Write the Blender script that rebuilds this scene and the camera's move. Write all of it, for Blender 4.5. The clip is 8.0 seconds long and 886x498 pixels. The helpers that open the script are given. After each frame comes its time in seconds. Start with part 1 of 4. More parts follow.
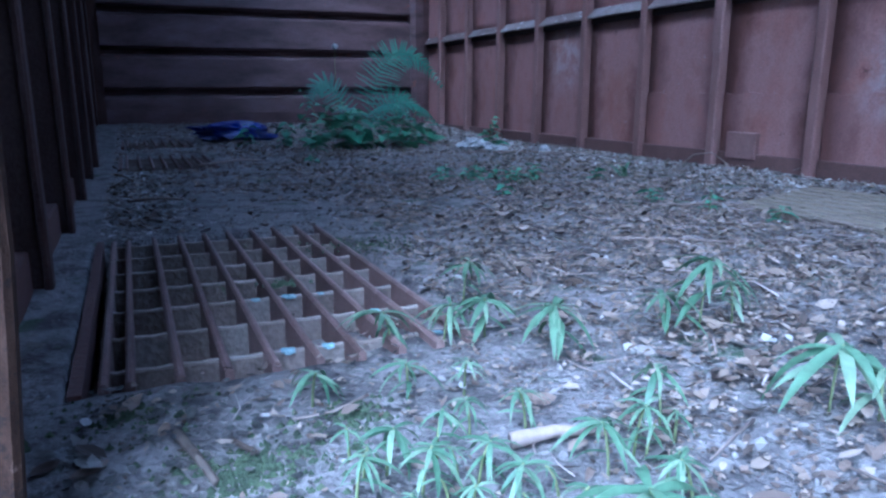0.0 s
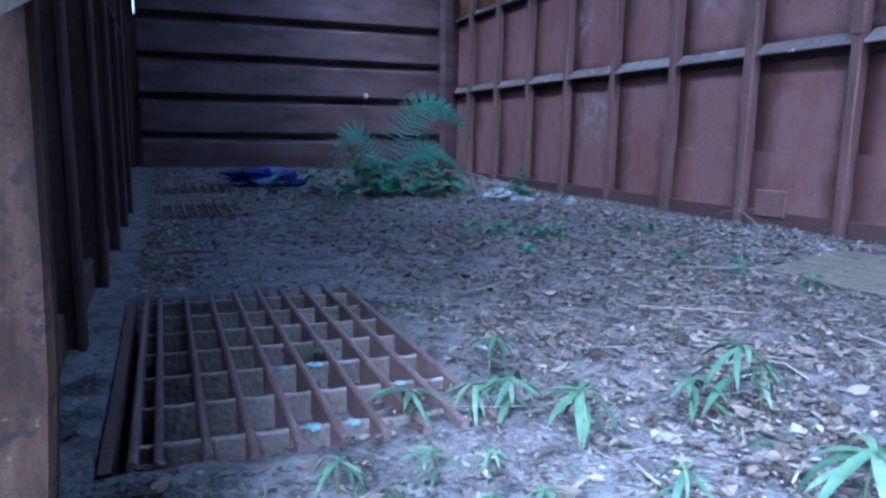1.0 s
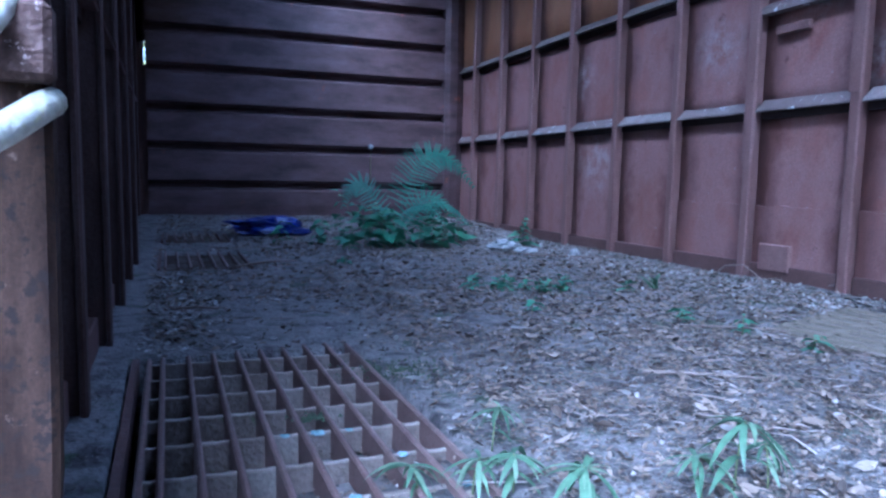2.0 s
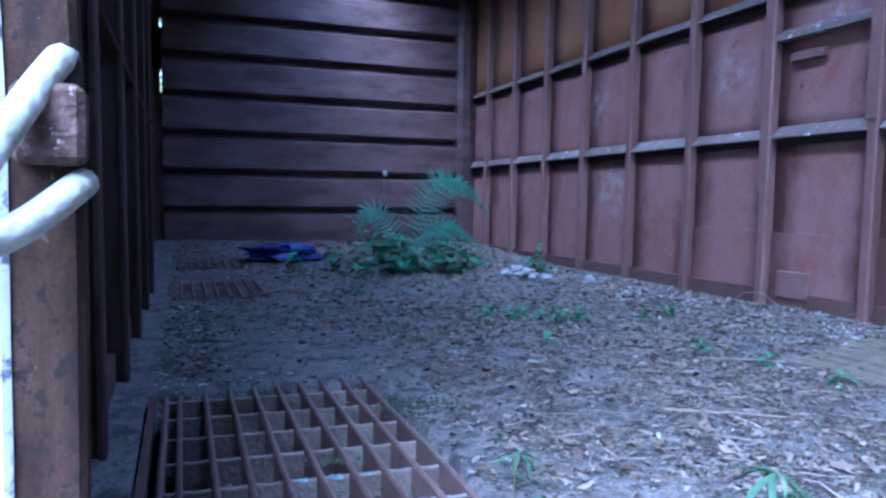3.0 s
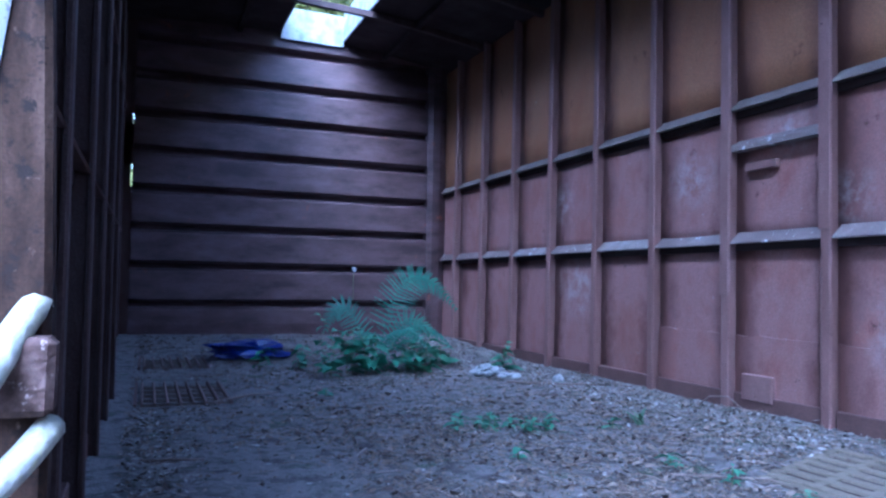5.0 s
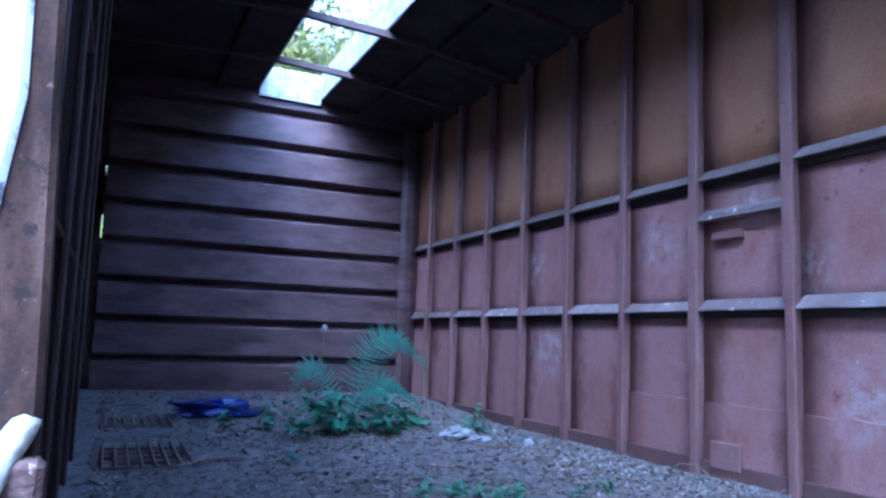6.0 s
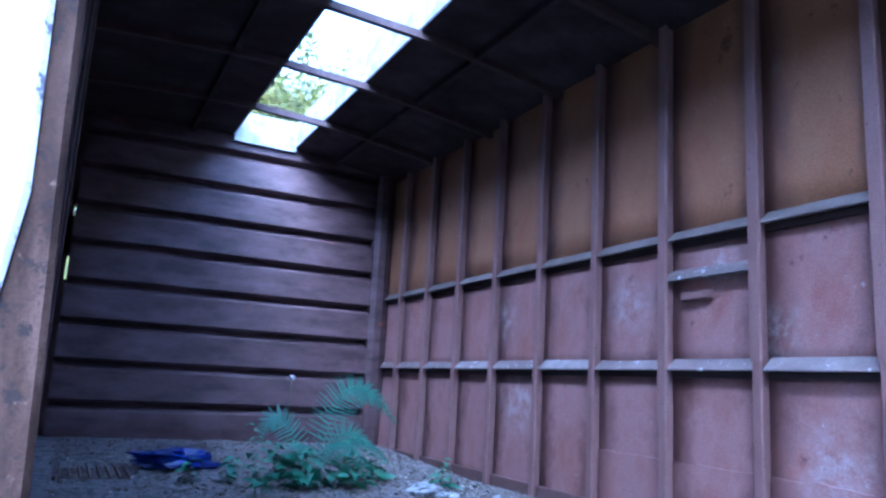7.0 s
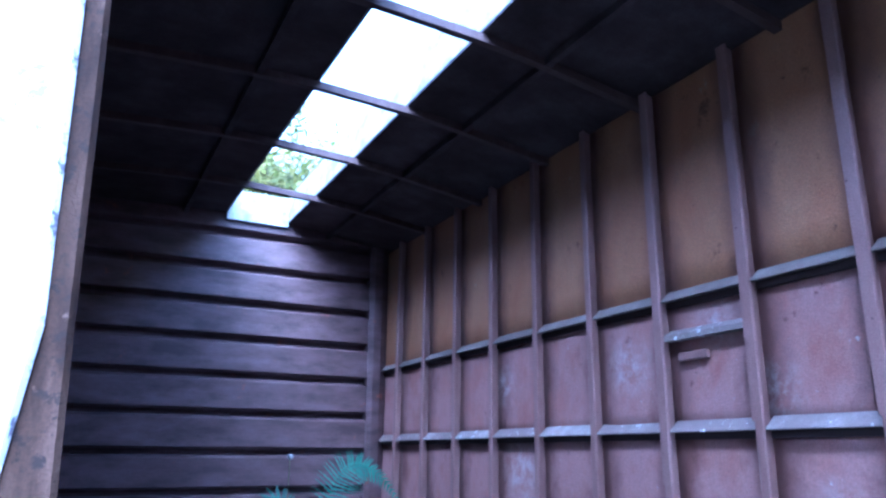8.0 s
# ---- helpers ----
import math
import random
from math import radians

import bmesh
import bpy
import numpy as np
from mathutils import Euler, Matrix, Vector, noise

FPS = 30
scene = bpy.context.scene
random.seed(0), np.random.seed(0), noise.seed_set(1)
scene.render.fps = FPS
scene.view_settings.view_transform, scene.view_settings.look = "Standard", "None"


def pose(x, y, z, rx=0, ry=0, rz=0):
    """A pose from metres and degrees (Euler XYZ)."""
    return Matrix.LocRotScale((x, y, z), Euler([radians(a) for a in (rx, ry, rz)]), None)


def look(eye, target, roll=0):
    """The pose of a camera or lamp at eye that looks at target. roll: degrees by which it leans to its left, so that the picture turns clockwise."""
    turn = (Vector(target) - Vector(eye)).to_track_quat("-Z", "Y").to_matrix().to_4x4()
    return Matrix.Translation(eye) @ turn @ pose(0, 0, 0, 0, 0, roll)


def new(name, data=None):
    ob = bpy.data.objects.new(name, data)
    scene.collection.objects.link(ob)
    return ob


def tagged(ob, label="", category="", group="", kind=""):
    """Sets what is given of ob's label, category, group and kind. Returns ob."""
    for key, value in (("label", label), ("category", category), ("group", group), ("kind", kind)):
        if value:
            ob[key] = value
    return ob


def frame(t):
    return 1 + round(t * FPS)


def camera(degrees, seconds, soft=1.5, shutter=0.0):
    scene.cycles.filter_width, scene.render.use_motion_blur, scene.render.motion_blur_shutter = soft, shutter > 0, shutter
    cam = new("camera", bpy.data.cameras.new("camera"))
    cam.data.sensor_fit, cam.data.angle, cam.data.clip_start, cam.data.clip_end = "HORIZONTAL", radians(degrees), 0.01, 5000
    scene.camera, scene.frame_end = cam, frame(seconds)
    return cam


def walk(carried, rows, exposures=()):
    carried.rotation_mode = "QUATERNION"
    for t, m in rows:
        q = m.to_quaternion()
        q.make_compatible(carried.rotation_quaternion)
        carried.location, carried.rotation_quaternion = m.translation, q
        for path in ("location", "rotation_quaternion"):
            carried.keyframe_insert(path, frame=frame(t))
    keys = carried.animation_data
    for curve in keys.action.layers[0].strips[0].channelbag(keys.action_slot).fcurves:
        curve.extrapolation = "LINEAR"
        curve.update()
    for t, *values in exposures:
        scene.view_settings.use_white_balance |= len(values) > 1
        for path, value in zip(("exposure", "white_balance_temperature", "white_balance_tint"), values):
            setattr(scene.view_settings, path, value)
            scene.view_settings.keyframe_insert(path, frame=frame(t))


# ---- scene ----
cam = camera(63.2, 8.0, soft=2.5)
PATH = [
    (0, (0.073, 0.392, 0.311), (0.85, 2.187, -0.106), 0.5),
    (0.5, (0.068, 0.388, 0.343), (0.816, 2.208, -0.013), 1.5),
    (1, (0.068, 0.393, 0.362), (0.788, 2.233, 0.055), 1.4),
    (1.5, (0.069, 0.388, 0.384), (0.798, 2.236, 0.154), 1.7),
    (3, (0.057, 0.405, 0.434), (0.74, 2.281, 0.304), 1.4),
    (3.5, (0.062, 0.394, 0.457), (0.77, 2.263, 0.387), 0.8),
    (4, (0.061, 0.392, 0.477), (0.801, 2.25, 0.461), 1.5),
    (4.5, (0.056, 0.395, 0.501), (0.794, 2.254, 0.538), 1.4),
    (6, (0.034, 0.376, 0.567), (0.854, 2.183, 0.819), 2.5),
    (6.5, (0.015, 0.368, 0.583), (0.855, 2.153, 0.906), 3.1),
    (7, (0.011, 0.375, 0.602), (0.894, 2.134, 0.985), 3.6),
    (7.5, (0.007, 0.368, 0.615), (0.9025, 2.105, 1.0665), 2.9),
    (8, (-0.004, 0.352, 0.627), (0.867, 2.063, 1.1835), 1.0),
]
EXPOSURES = [(0.0, 2.9, 3800, 10), (1.5, 3.12, 3780, 12), (3.5, 3.3, 3700, 14), (6.5, 3.6, 3680, 15), (8.0, 3.95, 3600, 15)]
walk(cam, [(t, look(eye, target, roll)) for t, eye, target, roll in PATH], EXPOSURES)

# ---------------------------------------------------------------- sky, sun, exposure
world = bpy.data.worlds.new("sky")
scene.world = world
world.use_nodes = True
wn = world.node_tree
sky = wn.nodes.new("ShaderNodeTexSky")
sky.sky_type, sky.sun_disc = "NISHITA", False
SUN_ELEVATION, SUN_FROM = 50.0, (-0.62, -0.785)
sky.sun_elevation, sky.sun_rotation = radians(SUN_ELEVATION), math.atan2(SUN_FROM[0], SUN_FROM[1])
sky.air_density, sky.dust_density, sky.ozone_density = 1.0, 10.0, 0.6
cloud = wn.nodes.new("ShaderNodeMix")        # thin bright cloud over the sky
cloud.data_type = "RGBA"
cloud.inputs[0].default_value = 0.6
cloud.inputs[7].default_value = (3.4, 3.5, 3.7, 1)
wn.links.new(sky.outputs[0], cloud.inputs[6])
wn.links.new(cloud.outputs[2], wn.nodes["Background"].inputs[0])
wn.nodes["Background"].inputs[1].default_value = 0.15
sun = new("sun", bpy.data.lights.new("sun", "SUN"))
sun.data.energy, sun.data.angle, sun.data.color = 0.8, radians(55), (1.0, 0.92, 0.82)
sun_h = math.cos(radians(SUN_ELEVATION))
sun.matrix_world = look((SUN_FROM[0] * sun_h * 30, SUN_FROM[1] * sun_h * 30, 30 * math.sin(radians(SUN_ELEVATION))), (0, 0, 0))


# ---------------------------------------------------------------- materials
def mat(name, colors, scale=6.0, rough=0.8, bump=0.3, fine=90.0, metal=0.0, island=0.0, speck=None, streak=1.0, trans=0.0, obj=0.0, stains=(), seam=False):
    """Layered procedural surface: a broad noise ramp over colors, fine grain, bump, optional specks (colour, amount, scale)."""
    m = bpy.data.materials.new(name)
    m.use_nodes = True
    nt = m.node_tree
    N, L = nt.nodes, nt.links
    bsdf = N["Principled BSDF"]
    co = N.new("ShaderNodeTexCoord")
    mp = N.new("ShaderNodeMapping")
    mp.inputs["Scale"].default_value = (1, 1, streak)
    L.new(co.outputs["Object"], mp.inputs[0])
    big = N.new("ShaderNodeTexNoise")
    big.inputs["Scale"].default_value, big.inputs["Detail"].default_value, big.inputs["Roughness"].default_value = scale, 8, 0.65
    L.new(mp.outputs[0], big.inputs["Vector"])
    small = N.new("ShaderNodeTexNoise")
    small.inputs["Scale"].default_value, small.inputs["Detail"].default_value = fine, 5
    L.new(co.outputs["Object"], small.inputs["Vector"])
    fac = big.outputs[0]
    if island or obj:
        geo = N.new("ShaderNodeNewGeometry") if island else N.new("ShaderNodeObjectInfo")
        out = geo.outputs["Random Per Island"] if island else geo.outputs["Random"]
        mx = N.new("ShaderNodeMix")
        mx.inputs[0].default_value = island or obj
        L.new(big.outputs[0], mx.inputs[2])
        L.new(out, mx.inputs[3])
        fac = mx.outputs[0]
    ramp = N.new("ShaderNodeValToRGB")
    lo, hi = (0.08, 0.92) if (island or obj) else (0.36, 0.66)
    while len(ramp.color_ramp.elements) < len(colors):
        ramp.color_ramp.elements.new(0.5)
    for i, c in enumerate(colors):
        ramp.color_ramp.elements[i].position = lo + (hi - lo) * i / max(1, len(colors) - 1)
        ramp.color_ramp.elements[i].color = (*c, 1)
    L.new(fac, ramp.inputs[0])
    grain = N.new("ShaderNodeMix")
    grain.data_type, grain.blend_type = "RGBA", "OVERLAY"
    grain.inputs[0].default_value = 0.45
    L.new(ramp.outputs[0], grain.inputs[6])
    L.new(small.outputs[0], grain.inputs[7])
    col = grain.outputs[2]
    if speck:
        for colour, amount, sc in speck:
            sp = N.new("ShaderNodeTexNoise")
            sp.inputs["Scale"].default_value, sp.inputs["Detail"].default_value, sp.inputs["Roughness"].default_value = sc, 9, 0.7
            L.new(co.outputs["Object"], sp.inputs["Vector"])
            cut = N.new("ShaderNodeMapRange")
            cut.inputs[1].default_value, cut.inputs[2].default_value = 1 - amount, 1.06 - amount
            L.new(sp.outputs[0], cut.inputs[0])
            over = N.new("ShaderNodeMix")
            over.data_type = "RGBA"
            over.inputs[7].default_value = (*colour, 1)
            L.new(cut.outputs[0], over.inputs[0])
            L.new(col, over.inputs[6])
            col = over.outputs[2]
    if seam:
        # rust that creeps out raggedly from the seams at the ribs
        axes = N.new("ShaderNodeSeparateXYZ")
        L.new(co.outputs["Object"], axes.inputs[0])
        wave = N.new("ShaderNodeMath")
        wave.operation = "PINGPONG"
        shift = N.new("ShaderNodeMath")
        shift.operation, shift.inputs[1].default_value = "SUBTRACT", 2.50 - 11 * 0.55
        L.new(axes.outputs[1], shift.inputs[0])
        L.new(shift.outputs[0], wave.inputs[0])
        wave.inputs[1].default_value = 0.275
        rag = N.new("ShaderNodeMath")
        rag.operation, rag.inputs[1].default_value = "MULTIPLY", 0.34
        L.new(big.outputs[0], rag.inputs[0])
        edge = N.new("ShaderNodeMath")
        edge.operation = "SUBTRACT"
        L.new(rag.outputs[0], edge.inputs[0])
        L.new(wave.outputs[0], edge.inputs[1])
        soft_edge = N.new("ShaderNodeMapRange")
        soft_edge.inputs[1].default_value, soft_edge.inputs[2].default_value, soft_edge.inputs[4].default_value = 0.0, 0.14, 0.85
        L.new(edge.outputs[0], soft_edge.inputs[0])
        over = N.new("ShaderNodeMix")
        over.data_type = "RGBA"
        over.inputs[7].default_value = (0.070, 0.027, 0.020, 1)
        L.new(soft_edge.outputs[0], over.inputs[0])
        L.new(col, over.inputs[6])
        col = over.outputs[2]
    for sy, sz, sr in stains:
        # a chalky bloom of its own shape on the plate at (y, z)
        flat = N.new("ShaderNodeMapping")
        flat.inputs["Location"].default_value, flat.inputs["Scale"].default_value = (0, -sy, -sz), (0, 1, 1)
        L.new(co.outputs["Object"], flat.inputs[0])
        far = N.new("ShaderNodeVectorMath")
        far.operation = "LENGTH"
        L.new(flat.outputs[0], far.inputs[0])
        near = N.new("ShaderNodeMapRange")
        near.inputs[1].default_value, near.inputs[2].default_value, near.inputs[3].default_value, near.inputs[4].default_value = 0.0, sr, 0.75, 0.0
        L.new(far.outputs["Value"], near.inputs[0])
        blot = N.new("ShaderNodeTexNoise")
        blot.inputs["Scale"].default_value, blot.inputs["Detail"].default_value, blot.inputs["Roughness"].default_value = 13, 8, 0.7
        L.new(co.outputs["Object"], blot.inputs["Vector"])
        cutb = N.new("ShaderNodeMapRange")
        cutb.inputs[1].default_value, cutb.inputs[2].default_value = 0.42, 0.68
        L.new(blot.outputs[0], cutb.inputs[0])
        both = N.new("ShaderNodeMath")
        both.operation = "MULTIPLY"
        L.new(near.outputs[0], both.inputs[0])
        L.new(cutb.outputs[0], both.inputs[1])
        over = N.new("ShaderNodeMix")
        over.data_type = "RGBA"
        over.inputs[7].default_value = (0.48, 0.47, 0.47, 1)
        L.new(both.outputs[0], over.inputs[0])
        L.new(col, over.inputs[6])
        col = over.outputs[2]
    L.new(col, bsdf.inputs["Base Color"])
    rr = N.new("ShaderNodeMapRange")
    rr.inputs[3].default_value, rr.inputs[4].default_value = max(0, rough - 0.15), min(1, rough + 0.15)
    L.new(small.outputs[0], rr.inputs[0])
    L.new(rr.outputs[0], bsdf.inputs["Roughness"])
    bsdf.inputs["Metallic"].default_value = metal
    if bump:
        add = N.new("ShaderNodeMath")
        L.new(big.outputs[0], add.inputs[0])
        L.new(small.outputs[0], add.inputs[1])
        b = N.new("ShaderNodeBump")
        b.inputs["Strength"].default_value, b.inputs["Distance"].default_value = bump, 0.01
        L.new(add.outputs[0], b.inputs["Height"])
        L.new(b.outputs[0], bsdf.inputs["Normal"])
    if trans:
        tr = N.new("ShaderNodeBsdfTranslucent")
        L.new(col, tr.inputs[0])
        ms = N.new("ShaderNodeMixShader")
        ms.inputs[0].default_value = trans
        L.new(bsdf.outputs[0], ms.inputs[1])
        L.new(tr.outputs[0], ms.inputs[2])
        L.new(ms.outputs[0], N["Material Output"].inputs[0])
    return m


CHALK = (0.55, 0.56, 0.58)
RUST_PLATE = mat("rusted_plate", [(0.130, 0.044, 0.029), (0.215, 0.088, 0.065), (0.262, 0.150, 0.136), (0.215, 0.094, 0.070), (0.135, 0.050, 0.034)], 4.2, 0.62, 0.25, 120,
                 obj=0.12, streak=0.7, speck=[((0.10, 0.040, 0.028), 0.37, 5.5), ((0.08, 0.038, 0.030), 0.355, 16), (CHALK, 0.33, 3.1), ((0.36, 0.33, 0.33), 0.35, 24)],
                 seam=True, stains=[(2.22, 0.40, 0.20), (4.42, 0.55, 0.26), (2.45, 0.93, 0.16), (3.35, 1.12, 0.20), (4.60, 1.10, 0.16), (2.75, 1.25, 0.14)])
RUST_UPPER = mat("orange_upper_plate", [(0.160, 0.062, 0.026), (0.250, 0.108, 0.045), (0.285, 0.150, 0.070), (0.190, 0.098, 0.046)], 2.6, 0.65, 0.25, 120,
                 obj=0.12, streak=0.7, seam=True, speck=[((0.12, 0.055, 0.026), 0.38, 4.5), ((0.09, 0.046, 0.024), 0.355, 14), ((0.30, 0.25, 0.16), 0.35, 5)])
# near-black rust: shade of the left side, ledge undersides and slots, in the colour
RUST_SHADED = mat("shaded_plate", [(0.018, 0.013, 0.013), (0.034, 0.023, 0.022), (0.055, 0.036, 0.032)], 3, 0.75, 0.25, 120, obj=0.12, streak=0.6)
RUST_RIB = mat("rusted_rib", [(0.115, 0.058, 0.047), (0.190, 0.108, 0.094), (0.250, 0.165, 0.150)], 7, 0.6, 0.3, 140, obj=0.15, streak=0.4,
               speck=[((0.07, 0.03, 0.022), 0.36, 30)])
RUST_LEDGE = mat("dusty_ledge", [(0.090, 0.060, 0.052), (0.17, 0.135, 0.122), (0.40, 0.385, 0.375)], 4, 0.7, 0.3, 110, obj=0.15,
                 speck=[((0.60, 0.62, 0.64), 0.40, 14)])
UPPER_LEDGE = mat("grimy_upper_ledge", [(0.070, 0.048, 0.038), (0.13, 0.102, 0.085), (0.24, 0.215, 0.19)], 5, 0.8, 0.3, 110, obj=0.15,
                  speck=[((0.40, 0.40, 0.38), 0.34, 16)])
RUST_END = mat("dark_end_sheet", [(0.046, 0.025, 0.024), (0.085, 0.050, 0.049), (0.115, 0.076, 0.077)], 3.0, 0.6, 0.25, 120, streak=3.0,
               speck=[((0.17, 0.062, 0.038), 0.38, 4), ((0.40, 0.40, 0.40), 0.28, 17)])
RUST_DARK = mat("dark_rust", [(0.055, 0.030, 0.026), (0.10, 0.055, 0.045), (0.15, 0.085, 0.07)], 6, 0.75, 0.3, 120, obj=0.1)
# darker copy of the rib rust, with the shade in its colour
SHADED_RIB = mat("shaded_rib", [(0.035, 0.022, 0.020), (0.060, 0.040, 0.036), (0.11, 0.078, 0.07)], 12, 0.6, 0.3, 140, obj=0.1, streak=0.4)
# roof underside colour lowered to hold the shade beneath it
ROOF = mat("shaded_roof_sheet", [(0.022, 0.017, 0.017), (0.040, 0.031, 0.031), (0.065, 0.052, 0.052)], 3, 0.8, 0.2, 90)
COAMING = mat("pale_coaming", [(0.14, 0.15, 0.14), (0.24, 0.25, 0.24), (0.34, 0.34, 0.32)], 8, 0.7, 0.2, 100)
GRATE = mat("grate_iron", [(0.095, 0.056, 0.045), (0.16, 0.105, 0.09), (0.24, 0.17, 0.15)], 18, 0.7, 0.4, 160, obj=0.2,
            speck=[((0.07, 0.03, 0.022), 0.36, 40)])
MUD_IRON = mat("mud_caked_iron", [(0.10, 0.082, 0.056), (0.165, 0.138, 0.098), (0.225, 0.192, 0.145)], 14, 0.95, 0.5, 120, obj=0.2, speck=[((0.10, 0.075, 0.055), 0.40, 35)])
CROSS = mat("mossy_cross_plate", [(0.10, 0.075, 0.062), (0.19, 0.155, 0.130), (0.28, 0.255, 0.225)], 14, 0.9, 0.5, 120, obj=0.35,
            speck=[((0.10, 0.15, 0.06), 0.38, 12), ((0.50, 0.54, 0.54), 0.33, 30)])
LIP = mat("worn_plate_edge", [(0.20, 0.16, 0.13), (0.30, 0.26, 0.22), (0.40, 0.37, 0.33)], 20, 0.85, 0.4, 140, obj=0.3)
SOIL = mat("damp_soil", [(0.056, 0.051, 0.049), (0.13, 0.119, 0.113), (0.21, 0.197, 0.188), (0.115, 0.105, 0.099)], 13, 0.95, 1.0, 110,
           speck=[((0.055, 0.078, 0.042), 0.42, 4.5), ((0.36, 0.36, 0.36), 0.38, 70), ((0.030, 0.027, 0.026), 0.40, 42), ((0.22, 0.18, 0.15), 0.40, 95)])
DRY_LEAF = mat("dry_leaf", [(0.034, 0.025, 0.018), (0.085, 0.062, 0.046), (0.15, 0.112, 0.084), (0.205, 0.162, 0.122), (0.29, 0.245, 0.20)], 5, 0.75, 0.2, 60, island=0.85)
PALE_LEAF = mat("bleached_leaf", [(0.10, 0.09, 0.078), (0.19, 0.175, 0.155), (0.29, 0.275, 0.25), (0.44, 0.43, 0.41)], 5, 0.8, 0.2, 60, island=0.85)
MOULD = mat("wet_leaf_mould", [(0.022, 0.022, 0.020), (0.045, 0.045, 0.040), (0.085, 0.080, 0.070)], 9, 0.7, 0.3, 90, island=0.7)
TWIG = mat("dry_twig", [(0.13, 0.10, 0.08), (0.26, 0.21, 0.18), (0.42, 0.38, 0.35)], 12, 0.85, 0.3, 80, island=0.7)
GRIT = mat("grit", [(0.06, 0.055, 0.05), (0.12, 0.11, 0.10), (0.22, 0.21, 0.20)], 20, 0.9, 0.2, 90, island=0.85)
BLADE = mat("bamboo_grass_leaf", [(0.050, 0.095, 0.050), (0.105, 0.175, 0.095), (0.22, 0.28, 0.175)], 18, 0.5, 0.15, 120, obj=0.6, trans=0.2)
STEM = mat("green_stem", [(0.12, 0.16, 0.06), (0.22, 0.24, 0.11)], 20, 0.6, 0.1, 80)
FERN = mat("fern_green", [(0.035, 0.11, 0.072), (0.055, 0.16, 0.10), (0.08, 0.21, 0.125)], 12, 0.5, 0.1, 90, island=0.5, trans=0.25)
WEED = mat("weed_green", [(0.055, 0.15, 0.085), (0.09, 0.24, 0.13), (0.16, 0.32, 0.17)], 12, 0.5, 0.15, 90, obj=0.6, trans=0.25)
MOSS = mat("moss", [(0.030, 0.042, 0.022), (0.05, 0.070, 0.034), (0.08, 0.105, 0.05)], 30, 0.95, 0.8, 150)
LICHEN = mat("pale_lichen", [(0.20, 0.31, 0.34), (0.33, 0.45, 0.47)], 30, 0.9, 0.5, 150)
TARP = mat("blue_plastic", [(0.005, 0.009, 0.09), (0.008, 0.015, 0.15), (0.014, 0.026, 0.21)], 8, 0.35, 0.2, 60)
WHITE_PAINT = mat("peeling_white_paint", [(0.68, 0.68, 0.66), (0.80, 0.80, 0.78), (0.84, 0.84, 0.83)], 20, 0.6, 0.12, 300, streak=0.6,
                  speck=[((0.16, 0.15, 0.18), 0.46, 26), ((0.45, 0.36, 0.24), 0.36, 10)])
POST_RUST = mat("weathered_post", [(0.016, 0.008, 0.005), (0.038, 0.021, 0.013), (0.070, 0.042, 0.028)], 38, 0.95, 0.2, 400, streak=0.25,
                speck=[((0.018, 0.012, 0.010), 0.46, 90), ((0.11, 0.075, 0.055), 0.38, 60)])
RUST_LUG = mat("rust_lug", [(0.035, 0.020, 0.015), (0.070, 0.042, 0.033), (0.11, 0.074, 0.062)], 70, 0.8, 0.4, 300, speck=[((0.28, 0.22, 0.20), 0.42, 120)])
ROD = mat("old_white_rod_paint", [(0.25, 0.24, 0.17), (0.35, 0.34, 0.27), (0.46, 0.45, 0.39)], 30, 0.55, 0.3, 150, speck=[((0.42, 0.40, 0.20), 0.38, 25)])
PAPER = mat("white_rubbish", [(0.26, 0.27, 0.27), (0.44, 0.45, 0.45)], 20, 0.8, 0.4, 90)
for dull in (POST_RUST, RUST_LUG, ROD, SHADED_RIB, RUST_SHADED, ROOF):      # dry, matt surfaces
    dull.node_tree.nodes["Principled BSDF"].inputs["Specular IOR Level"].default_value = 0.18
BARK = mat("tree_bark", [(0.07, 0.055, 0.045), (0.14, 0.115, 0.09)], 8, 0.9, 0.5, 40)
CROWN = mat("sunlit_foliage", [(0.12, 0.145, 0.035), (0.23, 0.23, 0.055), (0.36, 0.32, 0.10)], 4, 0.6, 0.0, 30, island=0.7, trans=0.6)
OUTSIDE = mat("forest_floor", [(0.05, 0.055, 0.03), (0.10, 0.09, 0.06), (0.15, 0.14, 0.09)], 0.8, 0.95, 0.5, 12)


# ---------------------------------------------------------------- mesh helpers
def from_bm(name, bm, material):
    me = bpy.data.meshes.new(name)
    bm.to_mesh(me)
    bm.free()
    me.materials.append(material)
    return me


def link(name, me, parent=None, m=None, label=""):
    ob = new(name, me)
    if parent:
        ob.parent = parent
    if m is not None:
        ob.matrix_basis = m
    if label:
        ob["label"] = label
    return ob


def part(name, bm, material, parent, label=""):
    return link(name, from_bm(name, bm, material), parent, None, label)


def empty(name, m=None):
    ob = new(name)
    ob.empty_display_size = 0.05
    if m is not None:
        ob.matrix_basis = m
    return ob


def add_box(bm, x0, x1, y0, y1, z0, z1, bevel=0.0):
    got = bmesh.ops.create_cube(bm, size=1)["verts"]
    for v in got:
        v.co = Vector(((x0 + x1) / 2 + v.co.x * (x1 - x0), (y0 + y1) / 2 + v.co.y * (y1 - y0), (z0 + z1) / 2 + v.co.z * (z1 - z0)))
    if bevel:
        edges = {e for v in got for e in v.link_edges}
        bmesh.ops.bevel(bm, geom=list(edges), offset=bevel, segments=1, affect="EDGES")
    return bm


